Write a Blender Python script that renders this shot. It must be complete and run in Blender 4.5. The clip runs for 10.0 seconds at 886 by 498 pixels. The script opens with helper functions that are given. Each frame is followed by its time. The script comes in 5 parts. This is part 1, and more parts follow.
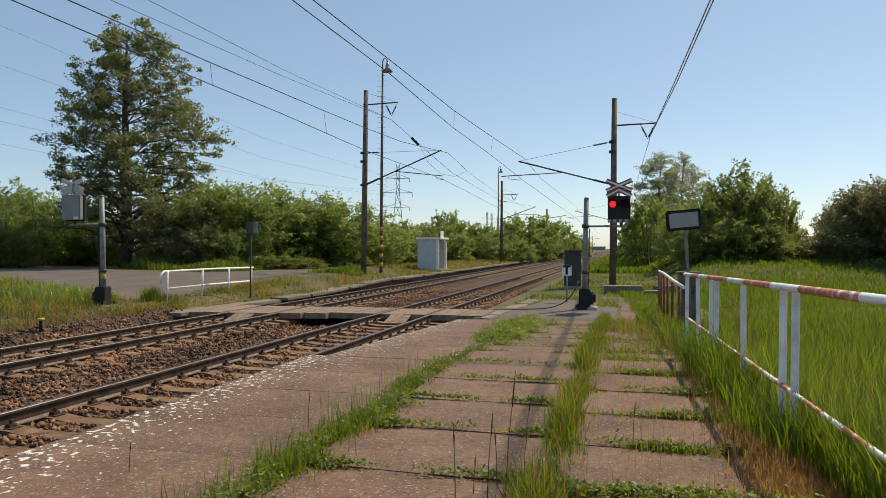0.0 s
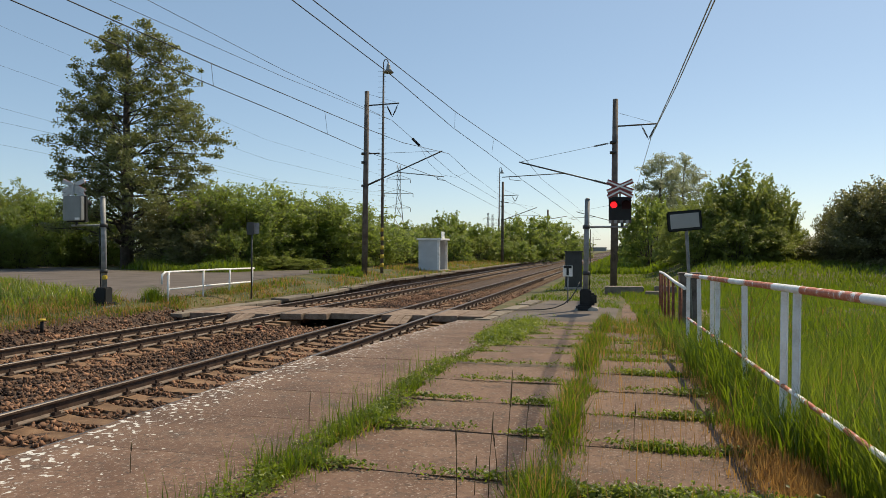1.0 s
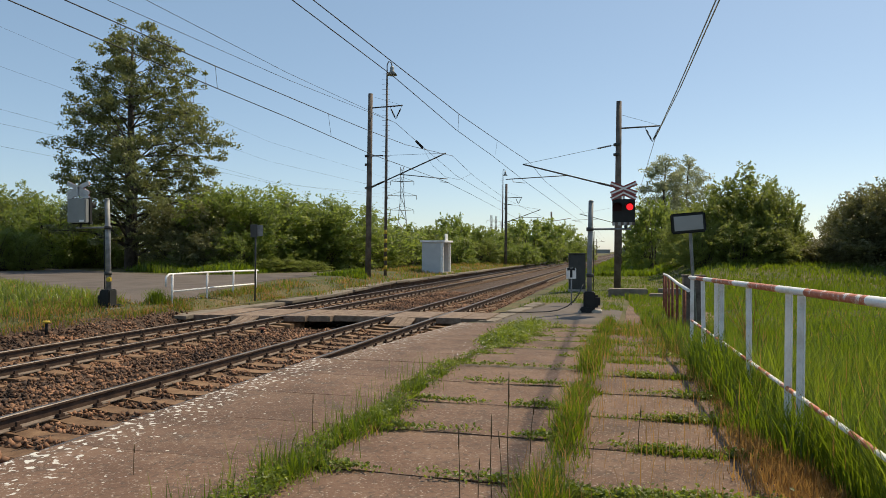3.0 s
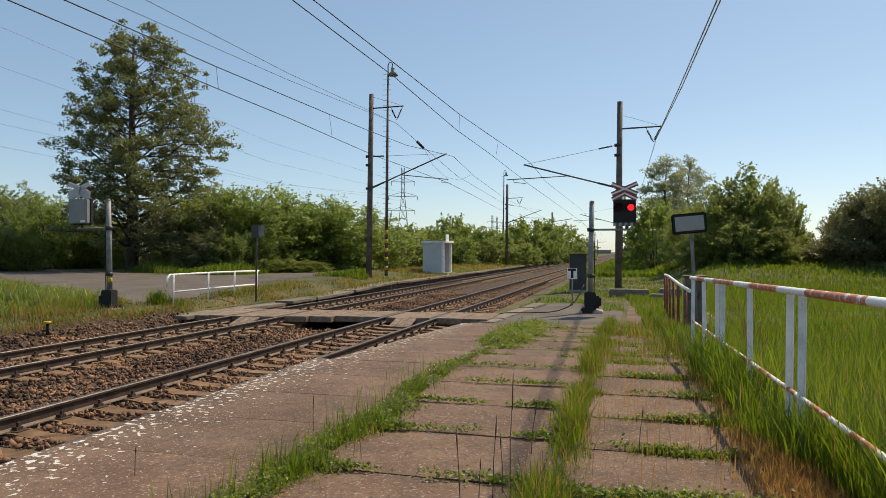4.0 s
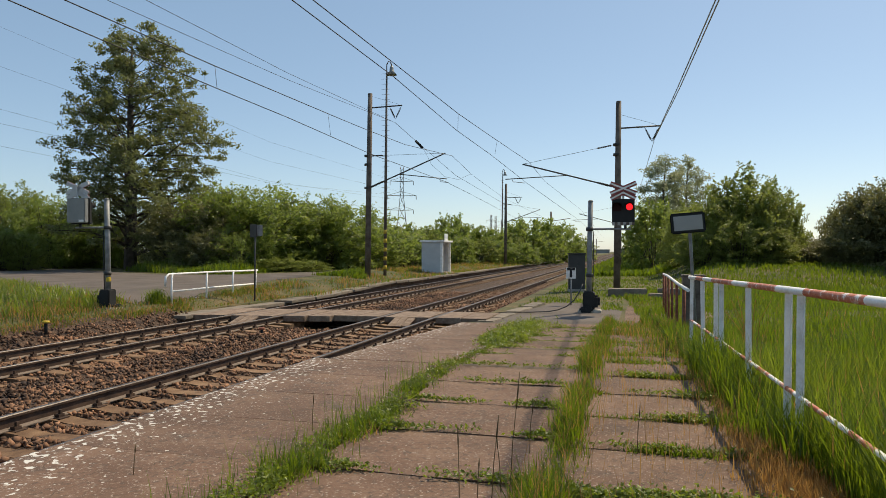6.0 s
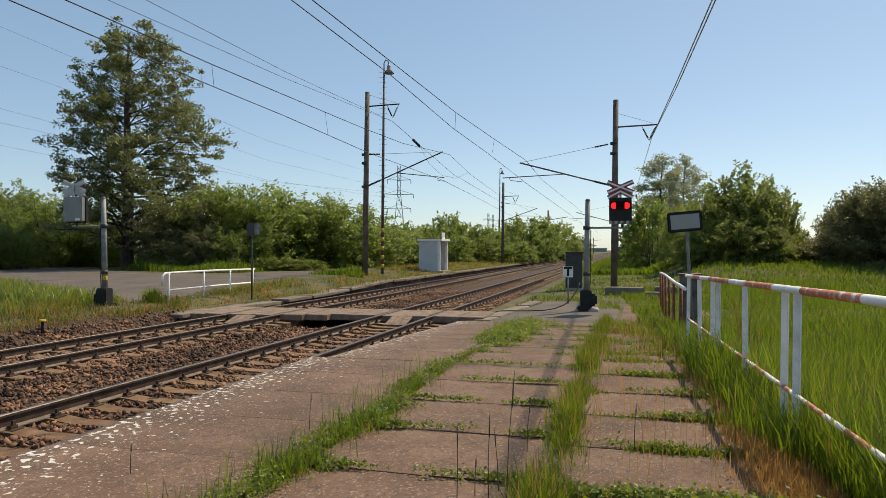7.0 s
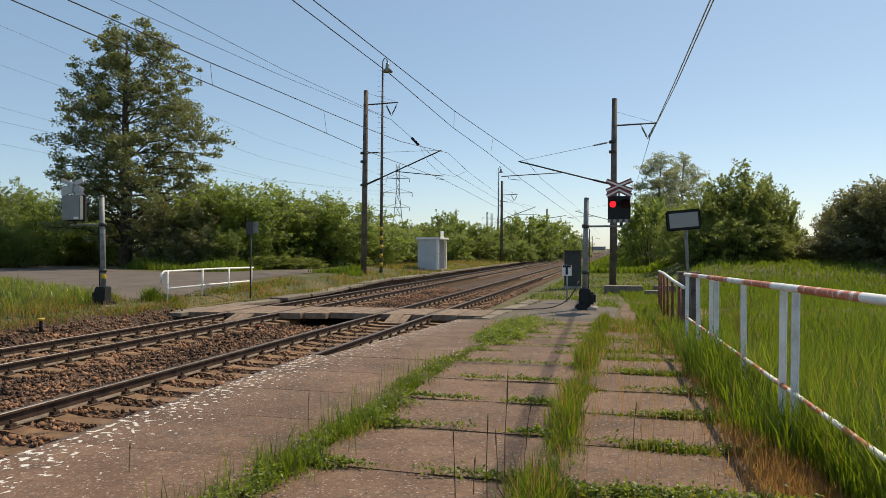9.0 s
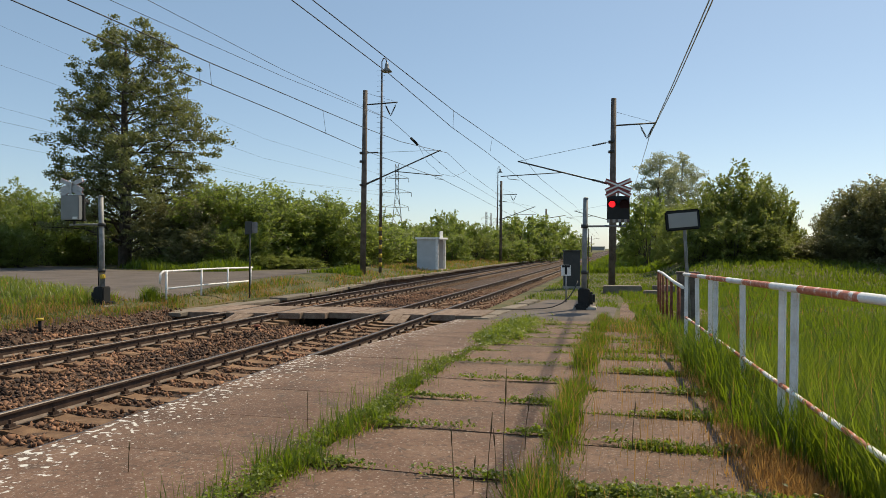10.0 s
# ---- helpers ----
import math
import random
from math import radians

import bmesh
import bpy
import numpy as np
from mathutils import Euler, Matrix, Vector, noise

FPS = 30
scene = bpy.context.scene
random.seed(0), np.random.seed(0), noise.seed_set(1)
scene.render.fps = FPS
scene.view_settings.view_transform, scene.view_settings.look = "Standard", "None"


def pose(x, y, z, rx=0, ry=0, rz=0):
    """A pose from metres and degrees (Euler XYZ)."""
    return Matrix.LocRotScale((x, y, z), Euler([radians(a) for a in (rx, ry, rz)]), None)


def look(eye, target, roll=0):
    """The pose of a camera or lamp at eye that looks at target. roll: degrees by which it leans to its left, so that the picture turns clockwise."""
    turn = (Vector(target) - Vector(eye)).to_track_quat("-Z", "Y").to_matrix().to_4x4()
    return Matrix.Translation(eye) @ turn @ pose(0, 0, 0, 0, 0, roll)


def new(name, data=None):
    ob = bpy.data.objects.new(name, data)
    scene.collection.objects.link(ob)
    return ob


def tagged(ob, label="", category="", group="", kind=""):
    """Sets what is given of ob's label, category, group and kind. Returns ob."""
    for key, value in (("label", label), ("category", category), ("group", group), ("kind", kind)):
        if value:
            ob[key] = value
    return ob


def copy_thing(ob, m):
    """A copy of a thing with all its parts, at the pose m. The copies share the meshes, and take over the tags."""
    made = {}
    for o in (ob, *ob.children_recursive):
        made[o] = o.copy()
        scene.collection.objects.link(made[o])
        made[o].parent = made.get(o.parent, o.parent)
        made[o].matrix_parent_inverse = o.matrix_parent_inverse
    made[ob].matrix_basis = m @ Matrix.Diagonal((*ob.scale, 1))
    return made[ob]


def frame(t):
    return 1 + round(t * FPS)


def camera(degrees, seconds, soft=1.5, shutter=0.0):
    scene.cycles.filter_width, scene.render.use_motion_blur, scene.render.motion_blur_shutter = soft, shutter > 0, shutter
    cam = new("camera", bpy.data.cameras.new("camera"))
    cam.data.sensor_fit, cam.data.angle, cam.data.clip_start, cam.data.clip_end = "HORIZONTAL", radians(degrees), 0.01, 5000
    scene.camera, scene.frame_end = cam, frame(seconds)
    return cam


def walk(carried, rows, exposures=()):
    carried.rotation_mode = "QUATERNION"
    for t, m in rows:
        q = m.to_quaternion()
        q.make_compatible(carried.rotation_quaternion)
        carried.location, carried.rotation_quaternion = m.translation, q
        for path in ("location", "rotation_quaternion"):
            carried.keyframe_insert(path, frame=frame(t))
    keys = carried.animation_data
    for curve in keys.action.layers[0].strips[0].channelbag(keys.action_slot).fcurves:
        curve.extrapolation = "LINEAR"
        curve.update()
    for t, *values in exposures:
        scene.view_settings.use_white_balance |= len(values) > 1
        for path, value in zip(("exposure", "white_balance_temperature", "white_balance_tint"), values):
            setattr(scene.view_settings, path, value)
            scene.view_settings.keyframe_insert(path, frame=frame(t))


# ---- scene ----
cam = camera(65.0, 10.0, soft=0.8)
EYE = (0.0, 0.0, 1.56)
F = 1230.7


def aim(dx, dy):
    """The tripod camera, turned by small shifts of its view."""
    return pose(*EYE, 89.953 + math.degrees(dy / F), 0.0, 14.62 + math.degrees(dx / F))


SHIFTS = [(0.0, 0.0, 0.0), (0.5, 0.2, 0.2), (1.0, 1.6, 1.4), (1.5, 3.2, 2.8), (2.0, 4.6, 3.2), (2.5, 6.3, 4.4),
          (3.3, 8.4, 5.6), (4.0, 9.3, 6.1), (4.5, 9.3, 6.2), (5.0, 9.3, 6.2), (5.5, 9.2, 6.1), (6.2, 5.8, 4.6),
          (7.0, 2.3, 2.8), (7.5, 1.8, 1.6), (8.0, 1.4, 1.4), (8.5, 0.6, 0.5), (9.0, 0.1, 0.1), (9.5, -1.3, -0.1), (10.0, -1.3, 0.0)]
walk(cam, [(t, aim(a, b)) for t, a, b in SHIFTS], [(0.0, 0.02, 7850, 9), (10.0, 0.02, 7850, 9)])

# ---- world and sun ----
SUN_AZ, SUN_EL = 33.0, 53.0
world = bpy.data.worlds.new("world")
scene.world = world
world.use_nodes = True
wn = world.node_tree
sky = wn.nodes.new("ShaderNodeTexSky")
sky.sky_type = "NISHITA"
sky.sun_disc = False
sky.sun_elevation, sky.sun_rotation = radians(SUN_EL), radians(SUN_AZ)
sky.air_density, sky.dust_density, sky.ozone_density = 0.8, 0.5, 3.0
haze = wn.nodes.new("ShaderNodeMix")
haze.data_type = "RGBA"
haze.inputs[0].default_value = 0.32
haze.inputs[7].default_value = (1.95, 3.65, 5.9, 1)
wn.links.new(sky.outputs[0], haze.inputs[6])
wn.links.new(haze.outputs[2], wn.nodes["Background"].inputs[0])
wn.nodes["Background"].inputs[1].default_value = 0.147
sun = new("sun", bpy.data.lights.new("sun", "SUN"))
sun.data.energy, sun.data.angle, sun.data.color = 4.4, radians(0.53), (1.0, 0.92, 0.77)
a, e = radians(SUN_AZ), radians(SUN_EL)
sun.matrix_world = look((math.sin(a) * math.cos(e) * 80, math.cos(a) * math.cos(e) * 80, math.sin(e) * 80), (0, 0, 0))

# ---- materials ----
def material(name, colours, scale=8.0, detail=6.0, rough=0.85, metal=0.0, bump=0.3, bump_scale=60.0, vary=0.0, bump_dist=0.01):
    """Two-scale procedural surface: stains between the colours, and a fine grain with relief."""
    m = bpy.data.materials.new(name)
    m.use_nodes = True
    nt = m.node_tree
    b = nt.nodes["Principled BSDF"]
    b.inputs["Roughness"].default_value, b.inputs["Metallic"].default_value = rough, metal
    co = nt.nodes.new("ShaderNodeTexCoord")
    src = co.outputs["Object"]
    info = nt.nodes.new("ShaderNodeObjectInfo")
    off = nt.nodes.new("ShaderNodeVectorMath")
    off.operation = "MULTIPLY_ADD"
    nt.links.new(info.outputs["Random"], off.inputs[0])
    off.inputs[1].default_value = (37.0, 53.0, 71.0)
    nt.links.new(src, off.inputs[2])
    n1 = nt.nodes.new("ShaderNodeTexNoise")
    n1.inputs["Scale"].default_value, n1.inputs["Detail"].default_value = scale, detail
    nt.links.new(off.outputs[0], n1.inputs["Vector"])
    n2 = nt.nodes.new("ShaderNodeTexNoise")
    n2.inputs["Scale"].default_value, n2.inputs["Detail"].default_value = bump_scale, 3.0
    nt.links.new(off.outputs[0], n2.inputs["Vector"])
    mix = nt.nodes.new("ShaderNodeMath")
    mix.operation = "MULTIPLY_ADD"
    nt.links.new(n2.outputs["Fac"], mix.inputs[0])
    mix.inputs[1].default_value = 0.45
    sub = nt.nodes.new("ShaderNodeMath")
    sub.operation = "SUBTRACT"
    nt.links.new(n1.outputs["Fac"], sub.inputs[0])
    sub.inputs[1].default_value = 0.225
    nt.links.new(sub.outputs[0], mix.inputs[2])
    ramp = nt.nodes.new("ShaderNodeValToRGB")
    cr = ramp.color_ramp
    while len(cr.elements) < len(colours):
        cr.elements.new(0.5)
    for i, c in enumerate(colours):
        cr.elements[i].position = 0.3 + 0.4 * i / max(1, len(colours) - 1)
        cr.elements[i].color = (*c, 1)
    nt.links.new(mix.outputs[0], ramp.inputs[0])
    out = ramp.outputs[0]
    if vary:
        hsv = nt.nodes.new("ShaderNodeHueSaturation")
        mr = nt.nodes.new("ShaderNodeMapRange")
        mr.inputs[3].default_value, mr.inputs[4].default_value = 1 - vary, 1 + vary
        nt.links.new(info.outputs["Random"], mr.inputs[0])
        nt.links.new(mr.outputs[0], hsv.inputs["Value"])
        nt.links.new(out, hsv.inputs["Color"])
        out = hsv.outputs[0]
    nt.links.new(out, b.inputs["Base Color"])
    bp = nt.nodes.new("ShaderNodeBump")
    bp.inputs["Strength"].default_value, bp.inputs["Distance"].default_value = bump, bump_dist
    nt.links.new(n2.outputs["Fac"], bp.inputs["Height"])
    nt.links.new(bp.outputs[0], b.inputs["Normal"])
    return m


def concrete_material(name, colours):
    """Old concrete: broad stains, dark moss spots, light chips of aggregate and hairline cracks."""
    m = material(name, colours, 1.3, 10, 0.92, bump=0.6, bump_scale=110, vary=0.10, bump_dist=0.006)
    nt = m.node_tree
    b = nt.nodes["Principled BSDF"]
    vec = [n for n in nt.nodes if n.type == "VECT_MATH"][0].outputs[0]
    col = b.inputs["Base Color"].links[0].from_socket

    def layer(col, tex_out, lo, hi, colour, amount):
        mr = nt.nodes.new("ShaderNodeMapRange")
        mr.inputs[1].default_value, mr.inputs[2].default_value, mr.inputs[4].default_value = lo, hi, amount
        nt.links.new(tex_out, mr.inputs[0])
        mx = nt.nodes.new("ShaderNodeMix")
        mx.data_type = "RGBA"
        nt.links.new(mr.outputs[0], mx.inputs[0])
        nt.links.new(col, mx.inputs[6])
        mx.inputs[7].default_value = (*colour, 1)
        return mx.outputs[2]

    def tex(scale, detail):
        n = nt.nodes.new("ShaderNodeTexNoise")
        n.inputs["Scale"].default_value, n.inputs["Detail"].default_value = scale, detail
        nt.links.new(vec, n.inputs["Vector"])
        return n.outputs["Fac"]

    col = layer(col, tex(3.1, 8), 0.56, 0.72, (0.07, 0.055, 0.045), 0.6)
    col = layer(col, tex(17, 7), 0.52, 0.68, (0.06, 0.042, 0.032), 0.6)
    col = layer(col, tex(21, 5), 0.58, 0.74, (0.30, 0.22, 0.17), 0.5)
    col = layer(col, tex(46, 2), 0.61, 0.70, (0.40, 0.33, 0.28), 0.75)
    col = layer(col, tex(34, 3), 0.66, 0.74, (0.05, 0.042, 0.035), 0.7)
    vo = nt.nodes.new("ShaderNodeTexVoronoi")
    vo.feature = "DISTANCE_TO_EDGE"
    vo.inputs["Scale"].default_value = 1.1
    wob = nt.nodes.new("ShaderNodeVectorMath")
    wob.operation = "MULTIPLY_ADD"
    wn2 = nt.nodes.new("ShaderNodeTexNoise")
    wn2.inputs["Scale"].default_value = 4.0
    nt.links.new(vec, wn2.inputs["Vector"])
    nt.links.new(wn2.outputs["Color"], wob.inputs[0])
    wob.inputs[1].default_value = (0.5, 0.5, 0.5)
    nt.links.new(vec, wob.inputs[2])
    nt.links.new(wob.outputs[0], vo.inputs["Vector"])
    col = layer(col, vo.outputs["Distance"], 0.007, 0.0, (0.05, 0.04, 0.03), 0.8)
    nt.links.new(col, b.inputs["Base Color"])
    return m


def leaf_material(name, dark, light, through_colour, gloss=0.45, soft=0.46):
    """Leaves and blades: each one its own tone, with light passing through."""
    m = bpy.data.materials.new(name)
    m.use_nodes = True
    nt = m.node_tree
    b = nt.nodes["Principled BSDF"]
    geo = nt.nodes.new("ShaderNodeNewGeometry")
    co = nt.nodes.new("ShaderNodeTexCoord")
    nz = nt.nodes.new("ShaderNodeTexNoise")
    nz.inputs["Scale"].default_value = 0.7
    nt.links.new(co.outputs["Object"], nz.inputs["Vector"])
    add = nt.nodes.new("ShaderNodeMath")
    add.operation = "MULTIPLY_ADD"
    nt.links.new(geo.outputs["Random Per Island"], add.inputs[0])
    add.inputs[1].default_value = 0.6
    sub = nt.nodes.new("ShaderNodeMath")
    sub.operation = "MULTIPLY_ADD"
    nt.links.new(nz.outputs["Fac"], sub.inputs[0])
    sub.inputs[1].default_value, sub.inputs[2].default_value = 1.7, -0.65
    nt.links.new(sub.outputs[0], add.inputs[2])
    ramp = nt.nodes.new("ShaderNodeValToRGB")
    ramp.color_ramp.elements[0].color, ramp.color_ramp.elements[1].color = (*dark, 1), (*light, 1)
    ramp.color_ramp.elements[0].position, ramp.color_ramp.elements[1].position = 0.1, 0.9
    nt.links.new(add.outputs[0], ramp.inputs[0])
    nt.links.new(ramp.outputs[0], b.inputs["Base Color"])
    b.inputs["Roughness"].default_value = gloss
    tr = nt.nodes.new("ShaderNodeBsdfTranslucent")
    tr.inputs["Color"].default_value = (*through_colour, 1)
    ms = nt.nodes.new("ShaderNodeMixShader")
    ms.inputs[0].default_value = soft
    nt.links.new(b.outputs[0], ms.inputs[1])
    nt.links.new(tr.outputs[0], ms.inputs[2])
    nt.links.new(ms.outputs[0], nt.nodes["Material Output"].inputs["Surface"])
    return m


def glow_material(name, colour, strength):
    m = bpy.data.materials.new(name)
    m.use_nodes = True
    b = m.node_tree.nodes["Principled BSDF"]
    b.inputs["Base Color"].default_value = (*colour, 1)
    b.inputs["Emission Color"].default_value = (*colour, 1)
    b.inputs["Emission Strength"].default_value = strength
    return m


M = {
    "soil": material("soil", [(0.045, 0.052, 0.014), (0.08, 0.078, 0.024), (0.14, 0.098, 0.042)], 0.6, 8, 0.95, bump=0.6, bump_scale=9, bump_dist=0.1),
    "slab": concrete_material("weathered_concrete", [(0.098, 0.053, 0.034), (0.145, 0.081, 0.053), (0.195, 0.117, 0.079)]),
    "kerb": material("dull_kerb_concrete", [(0.13, 0.105, 0.08), (0.19, 0.155, 0.12), (0.24, 0.20, 0.155)], 3, 8, 0.9, bump=0.4, bump_scale=70, vary=0.15),
    "concrete": material("concrete", [(0.24, 0.21, 0.18), (0.36, 0.33, 0.29), (0.44, 0.41, 0.36)], 3, 8, 0.9, bump=0.4, bump_scale=70, vary=0.08),
    "asphalt": material("asphalt", [(0.075, 0.058, 0.048), (0.105, 0.083, 0.070), (0.135, 0.108, 0.092)], 0.7, 9, 0.9, bump=0.4, bump_scale=120),
    "ballast": material("ballast_bed", [(0.026, 0.014, 0.008), (0.07, 0.038, 0.023), (0.13, 0.077, 0.05)], 9, 8, 0.95, bump=1.0, bump_scale=22, bump_dist=0.06),
    "stone": leaf_material("ballast_stone", (0.03, 0.013, 0.007), (0.33, 0.168, 0.095), (0.1, 0.1, 0.1), 0.85, 0.0),
    "sleeper": material("rust_stained_sleeper", [(0.115, 0.06, 0.03), (0.18, 0.1, 0.053), (0.25, 0.15, 0.083)], 5, 8, 0.9, bump=0.5, bump_scale=60, vary=0.15),
    "rail": material("rusty_rail", [(0.035, 0.02, 0.013), (0.065, 0.036, 0.024), (0.10, 0.058, 0.038)], 6, 6, 0.75, 0.2, bump=0.3, bump_scale=60),
    "railfoot": material("dusty_rail_foot", [(0.12, 0.09, 0.07), (0.17, 0.13, 0.105), (0.21, 0.165, 0.135)], 9, 6, 0.85, bump=0.2),
    "railhead": material("polished_railhead", [(0.085, 0.07, 0.062), (0.15, 0.13, 0.12)], 4, 3, 0.5, 0.6, bump=0.05),
    "timber": material("deck_timber", [(0.14, 0.09, 0.062), (0.21, 0.145, 0.105), (0.28, 0.205, 0.155)], 5, 8, 0.9, bump=0.6, bump_scale=40, vary=0.12),
    "white": material("chipped_white_paint", [(0.66, 0.64, 0.60), (0.80, 0.79, 0.77), (0.86, 0.855, 0.84)], 6, 8, 0.55, bump=0.2, bump_scale=50),
    "chipped": material("peeling_white_paint", [(0.45, 0.13, 0.06), (0.72, 0.67, 0.60), (0.84, 0.83, 0.81), (0.86, 0.85, 0.83)], 13, 8, 0.6, bump=0.4, bump_scale=70),
    "worn_red": material("peeling_red_paint", [(0.40, 0.09, 0.04), (0.52, 0.14, 0.07), (0.55, 0.20, 0.12), (0.80, 0.76, 0.72)], 11, 8, 0.6, bump=0.4, bump_scale=70),
    "sign_red": material("dull_sign_red", [(0.20, 0.03, 0.028), (0.28, 0.05, 0.045), (0.33, 0.085, 0.07)], 7, 8, 0.6, bump=0.2, bump_scale=50),
    "rust": material("rusted_iron", [(0.12, 0.035, 0.02), (0.22, 0.065, 0.035), (0.28, 0.11, 0.06)], 12, 8, 0.85, bump=0.4, bump_scale=70),
    "steel": material("galvanised_steel", [(0.16, 0.165, 0.165), (0.23, 0.235, 0.235), (0.29, 0.29, 0.29)], 8, 6, 0.6, 0.2, bump=0.1),
    "mast": material("weathered_mast", [(0.075, 0.056, 0.045), (0.13, 0.10, 0.083), (0.18, 0.145, 0.122)], 3, 8, 0.85, 0.1, bump=0.4, bump_scale=30),
    "black": material("black_enamel", [(0.006, 0.006, 0.006), (0.012, 0.012, 0.012)], 6, 5, 0.7, bump=0.1),
    "grey": material("grey_sheet_metal", [(0.21, 0.215, 0.21), (0.26, 0.265, 0.26)], 3, 6, 0.5, 0.1, bump=0.05),
    "dark_grey": material("dark_grey_sheet", [(0.026, 0.026, 0.026), (0.042, 0.041, 0.040)], 3, 6, 0.55, bump=0.05),
    "wire": material("dark_wire", [(0.022, 0.022, 0.024), (0.04, 0.04, 0.043)], 4, 4, 0.7, 0.2, bump=0.0),
    "alu": material("weathered_aluminium", [(0.40, 0.40, 0.40), (0.52, 0.52, 0.52)], 4, 4, 0.55, 0.3, bump=0.0),
    "panel": material("blank_panel", [(0.30, 0.29, 0.275), (0.34, 0.33, 0.315)], 2, 4, 0.5, bump=0.05),
    "hut": material("painted_plaster", [(0.46, 0.47, 0.48), (0.54, 0.55, 0.56)], 2, 7, 0.8, bump=0.15),
    "yellow": material("yellow_paint", [(0.45, 0.30, 0.02), (0.58, 0.40, 0.04)], 6, 6, 0.6, bump=0.1),
    "bark": material("tree_bark", [(0.045, 0.035, 0.025), (0.09, 0.07, 0.055), (0.13, 0.105, 0.085)], 4, 8, 0.95, bump=0.8, bump_scale=14, bump_dist=0.05),
    "lens_dark": material("unlit_red_lens", [(0.02, 0.001, 0.001), (0.03, 0.002, 0.002)], 20, 2, 0.9, bump=0.0),
    "lens_lit": glow_material("lit_red_lens", (1.0, 0.015, 0.025), 1.4),
    "leaf": leaf_material("hedge_leaf", (0.045, 0.068, 0.018), (0.16, 0.20, 0.055), (0.34, 0.43, 0.082), 0.45, 0.54),
    "leaf_dark": leaf_material("hawthorn_leaf", (0.06, 0.065, 0.032), (0.24, 0.235, 0.12), (0.25, 0.25, 0.075), 0.4, 0.45),
    "weed": leaf_material("weed_leaf", (0.035, 0.06, 0.01), (0.20, 0.245, 0.04), (0.30, 0.38, 0.035), 0.45, 0.45),
    "leaf_tree": leaf_material("alder_leaf", (0.04, 0.05, 0.022), (0.26, 0.275, 0.13), (0.24, 0.265, 0.075), 0.4, 0.42),
    "leaf_pale": leaf_material("pale_leaf", (0.10, 0.115, 0.06), (0.38, 0.39, 0.23), (0.42, 0.46, 0.25), 0.4),
    "earth": material("brown_earth", [(0.05, 0.036, 0.024), (0.09, 0.065, 0.042), (0.13, 0.10, 0.06)], 6, 8, 0.95, bump=0.8, bump_scale=60),
    "leaf_bright": leaf_material("young_leaf", (0.065, 0.088, 0.022), (0.215, 0.25, 0.07), (0.34, 0.40, 0.08), 0.45, 0.50),
    "grass": leaf_material("meadow_grass", (0.02, 0.044, 0.004), (0.115, 0.158, 0.018), (0.20, 0.285, 0.016), 0.5, 0.50),
    "dry": leaf_material("dry_grass", (0.26, 0.12, 0.04), (0.52, 0.32, 0.12), (0.46, 0.26, 0.08), 0.7),
    "seed": leaf_material("seed_stalk", (0.14, 0.10, 0.05), (0.24, 0.18, 0.10), (0.16, 0.12, 0.06), 0.7),
}


# ---- mesh tools ----
def thing(name, at=(0, 0, 0), rz=0.0, label="", category="", group="", kind=""):
    ob = new(name)
    ob.empty_display_size = 0.2
    ob.matrix_world = pose(*at, 0, 0, rz)
    return tagged(ob, label, category, group, kind)


def part(name, bm, mat, parent=None, label="", smooth=False):
    me = bpy.data.meshes.new(name)
    bm.normal_update()
    bm.to_mesh(me)
    bm.free()
    for m in (mat if isinstance(mat, (list, tuple)) else [mat]):
        me.materials.append(m)
    if smooth:
        for p in me.polygons:
            p.use_smooth = True
    ob = new(name, me)
    if parent:
        ob.parent = parent
    if label:
        ob["label"] = label
    return ob


def put_box(bm, lo, hi, bevel=0.0, m=None, mat=0):
    n = bmesh.new()
    bmesh.ops.create_cube(n, size=1.0)
    sx, sy, sz = (hi[i] - lo[i] for i in range(3))
    c = [(hi[i] + lo[i]) / 2 for i in range(3)]
    bmesh.ops.transform(n, matrix=Matrix.Translation(c) @ Matrix.Diagonal((sx, sy, sz, 1)), verts=n.verts)
    if bevel:
        bmesh.ops.bevel(n, geom=n.edges[:], offset=bevel, segments=2, affect="EDGES", clamp_overlap=True)
    join(bm, n, m, mat)


def join(bm, n, m=None, mat=0):
    if m is not None:
        bmesh.ops.transform(n, matrix=m, verts=n.verts)
    made = {v: bm.verts.new(v.co) for v in n.verts}
    for fc in n.faces:
        g = bm.faces.new([made[v] for v in fc.verts])
        g.material_index, g.smooth = mat, fc.smooth
    n.free()


def put_tube(bm, pts, radii, sides=10, mat=0, caps=True):
    """A round bar along pts; radii one number or one for each point."""
    pts = [Vector(p) for p in pts]
    if not isinstance(radii, (list, tuple)):
        radii = [radii] * len(pts)
    rings = []
    side = None
    for i, p in enumerate(pts):
        d = (pts[min(i + 1, len(pts) - 1)] - pts[max(i - 1, 0)]).normalized()
        if side is None:
            side = d.orthogonal().normalized()
        side = (side - d * side.dot(d)).normalized()
        up = d.cross(side)
        rings.append([bm.verts.new(p + (side * math.cos(k * math.tau / sides) + up * math.sin(k * math.tau / sides)) * radii[i]) for k in range(sides)])
    for r0, r1 in zip(rings, rings[1:]):
        for k in range(sides):
            g = bm.faces.new((r0[k], r0[(k + 1) % sides], r1[(k + 1) % sides], r1[k]))
            g.material_index, g.smooth = mat, True
    if caps:
        for r in (rings[0][::-1], rings[-1]):
            bm.faces.new(r).material_index = mat


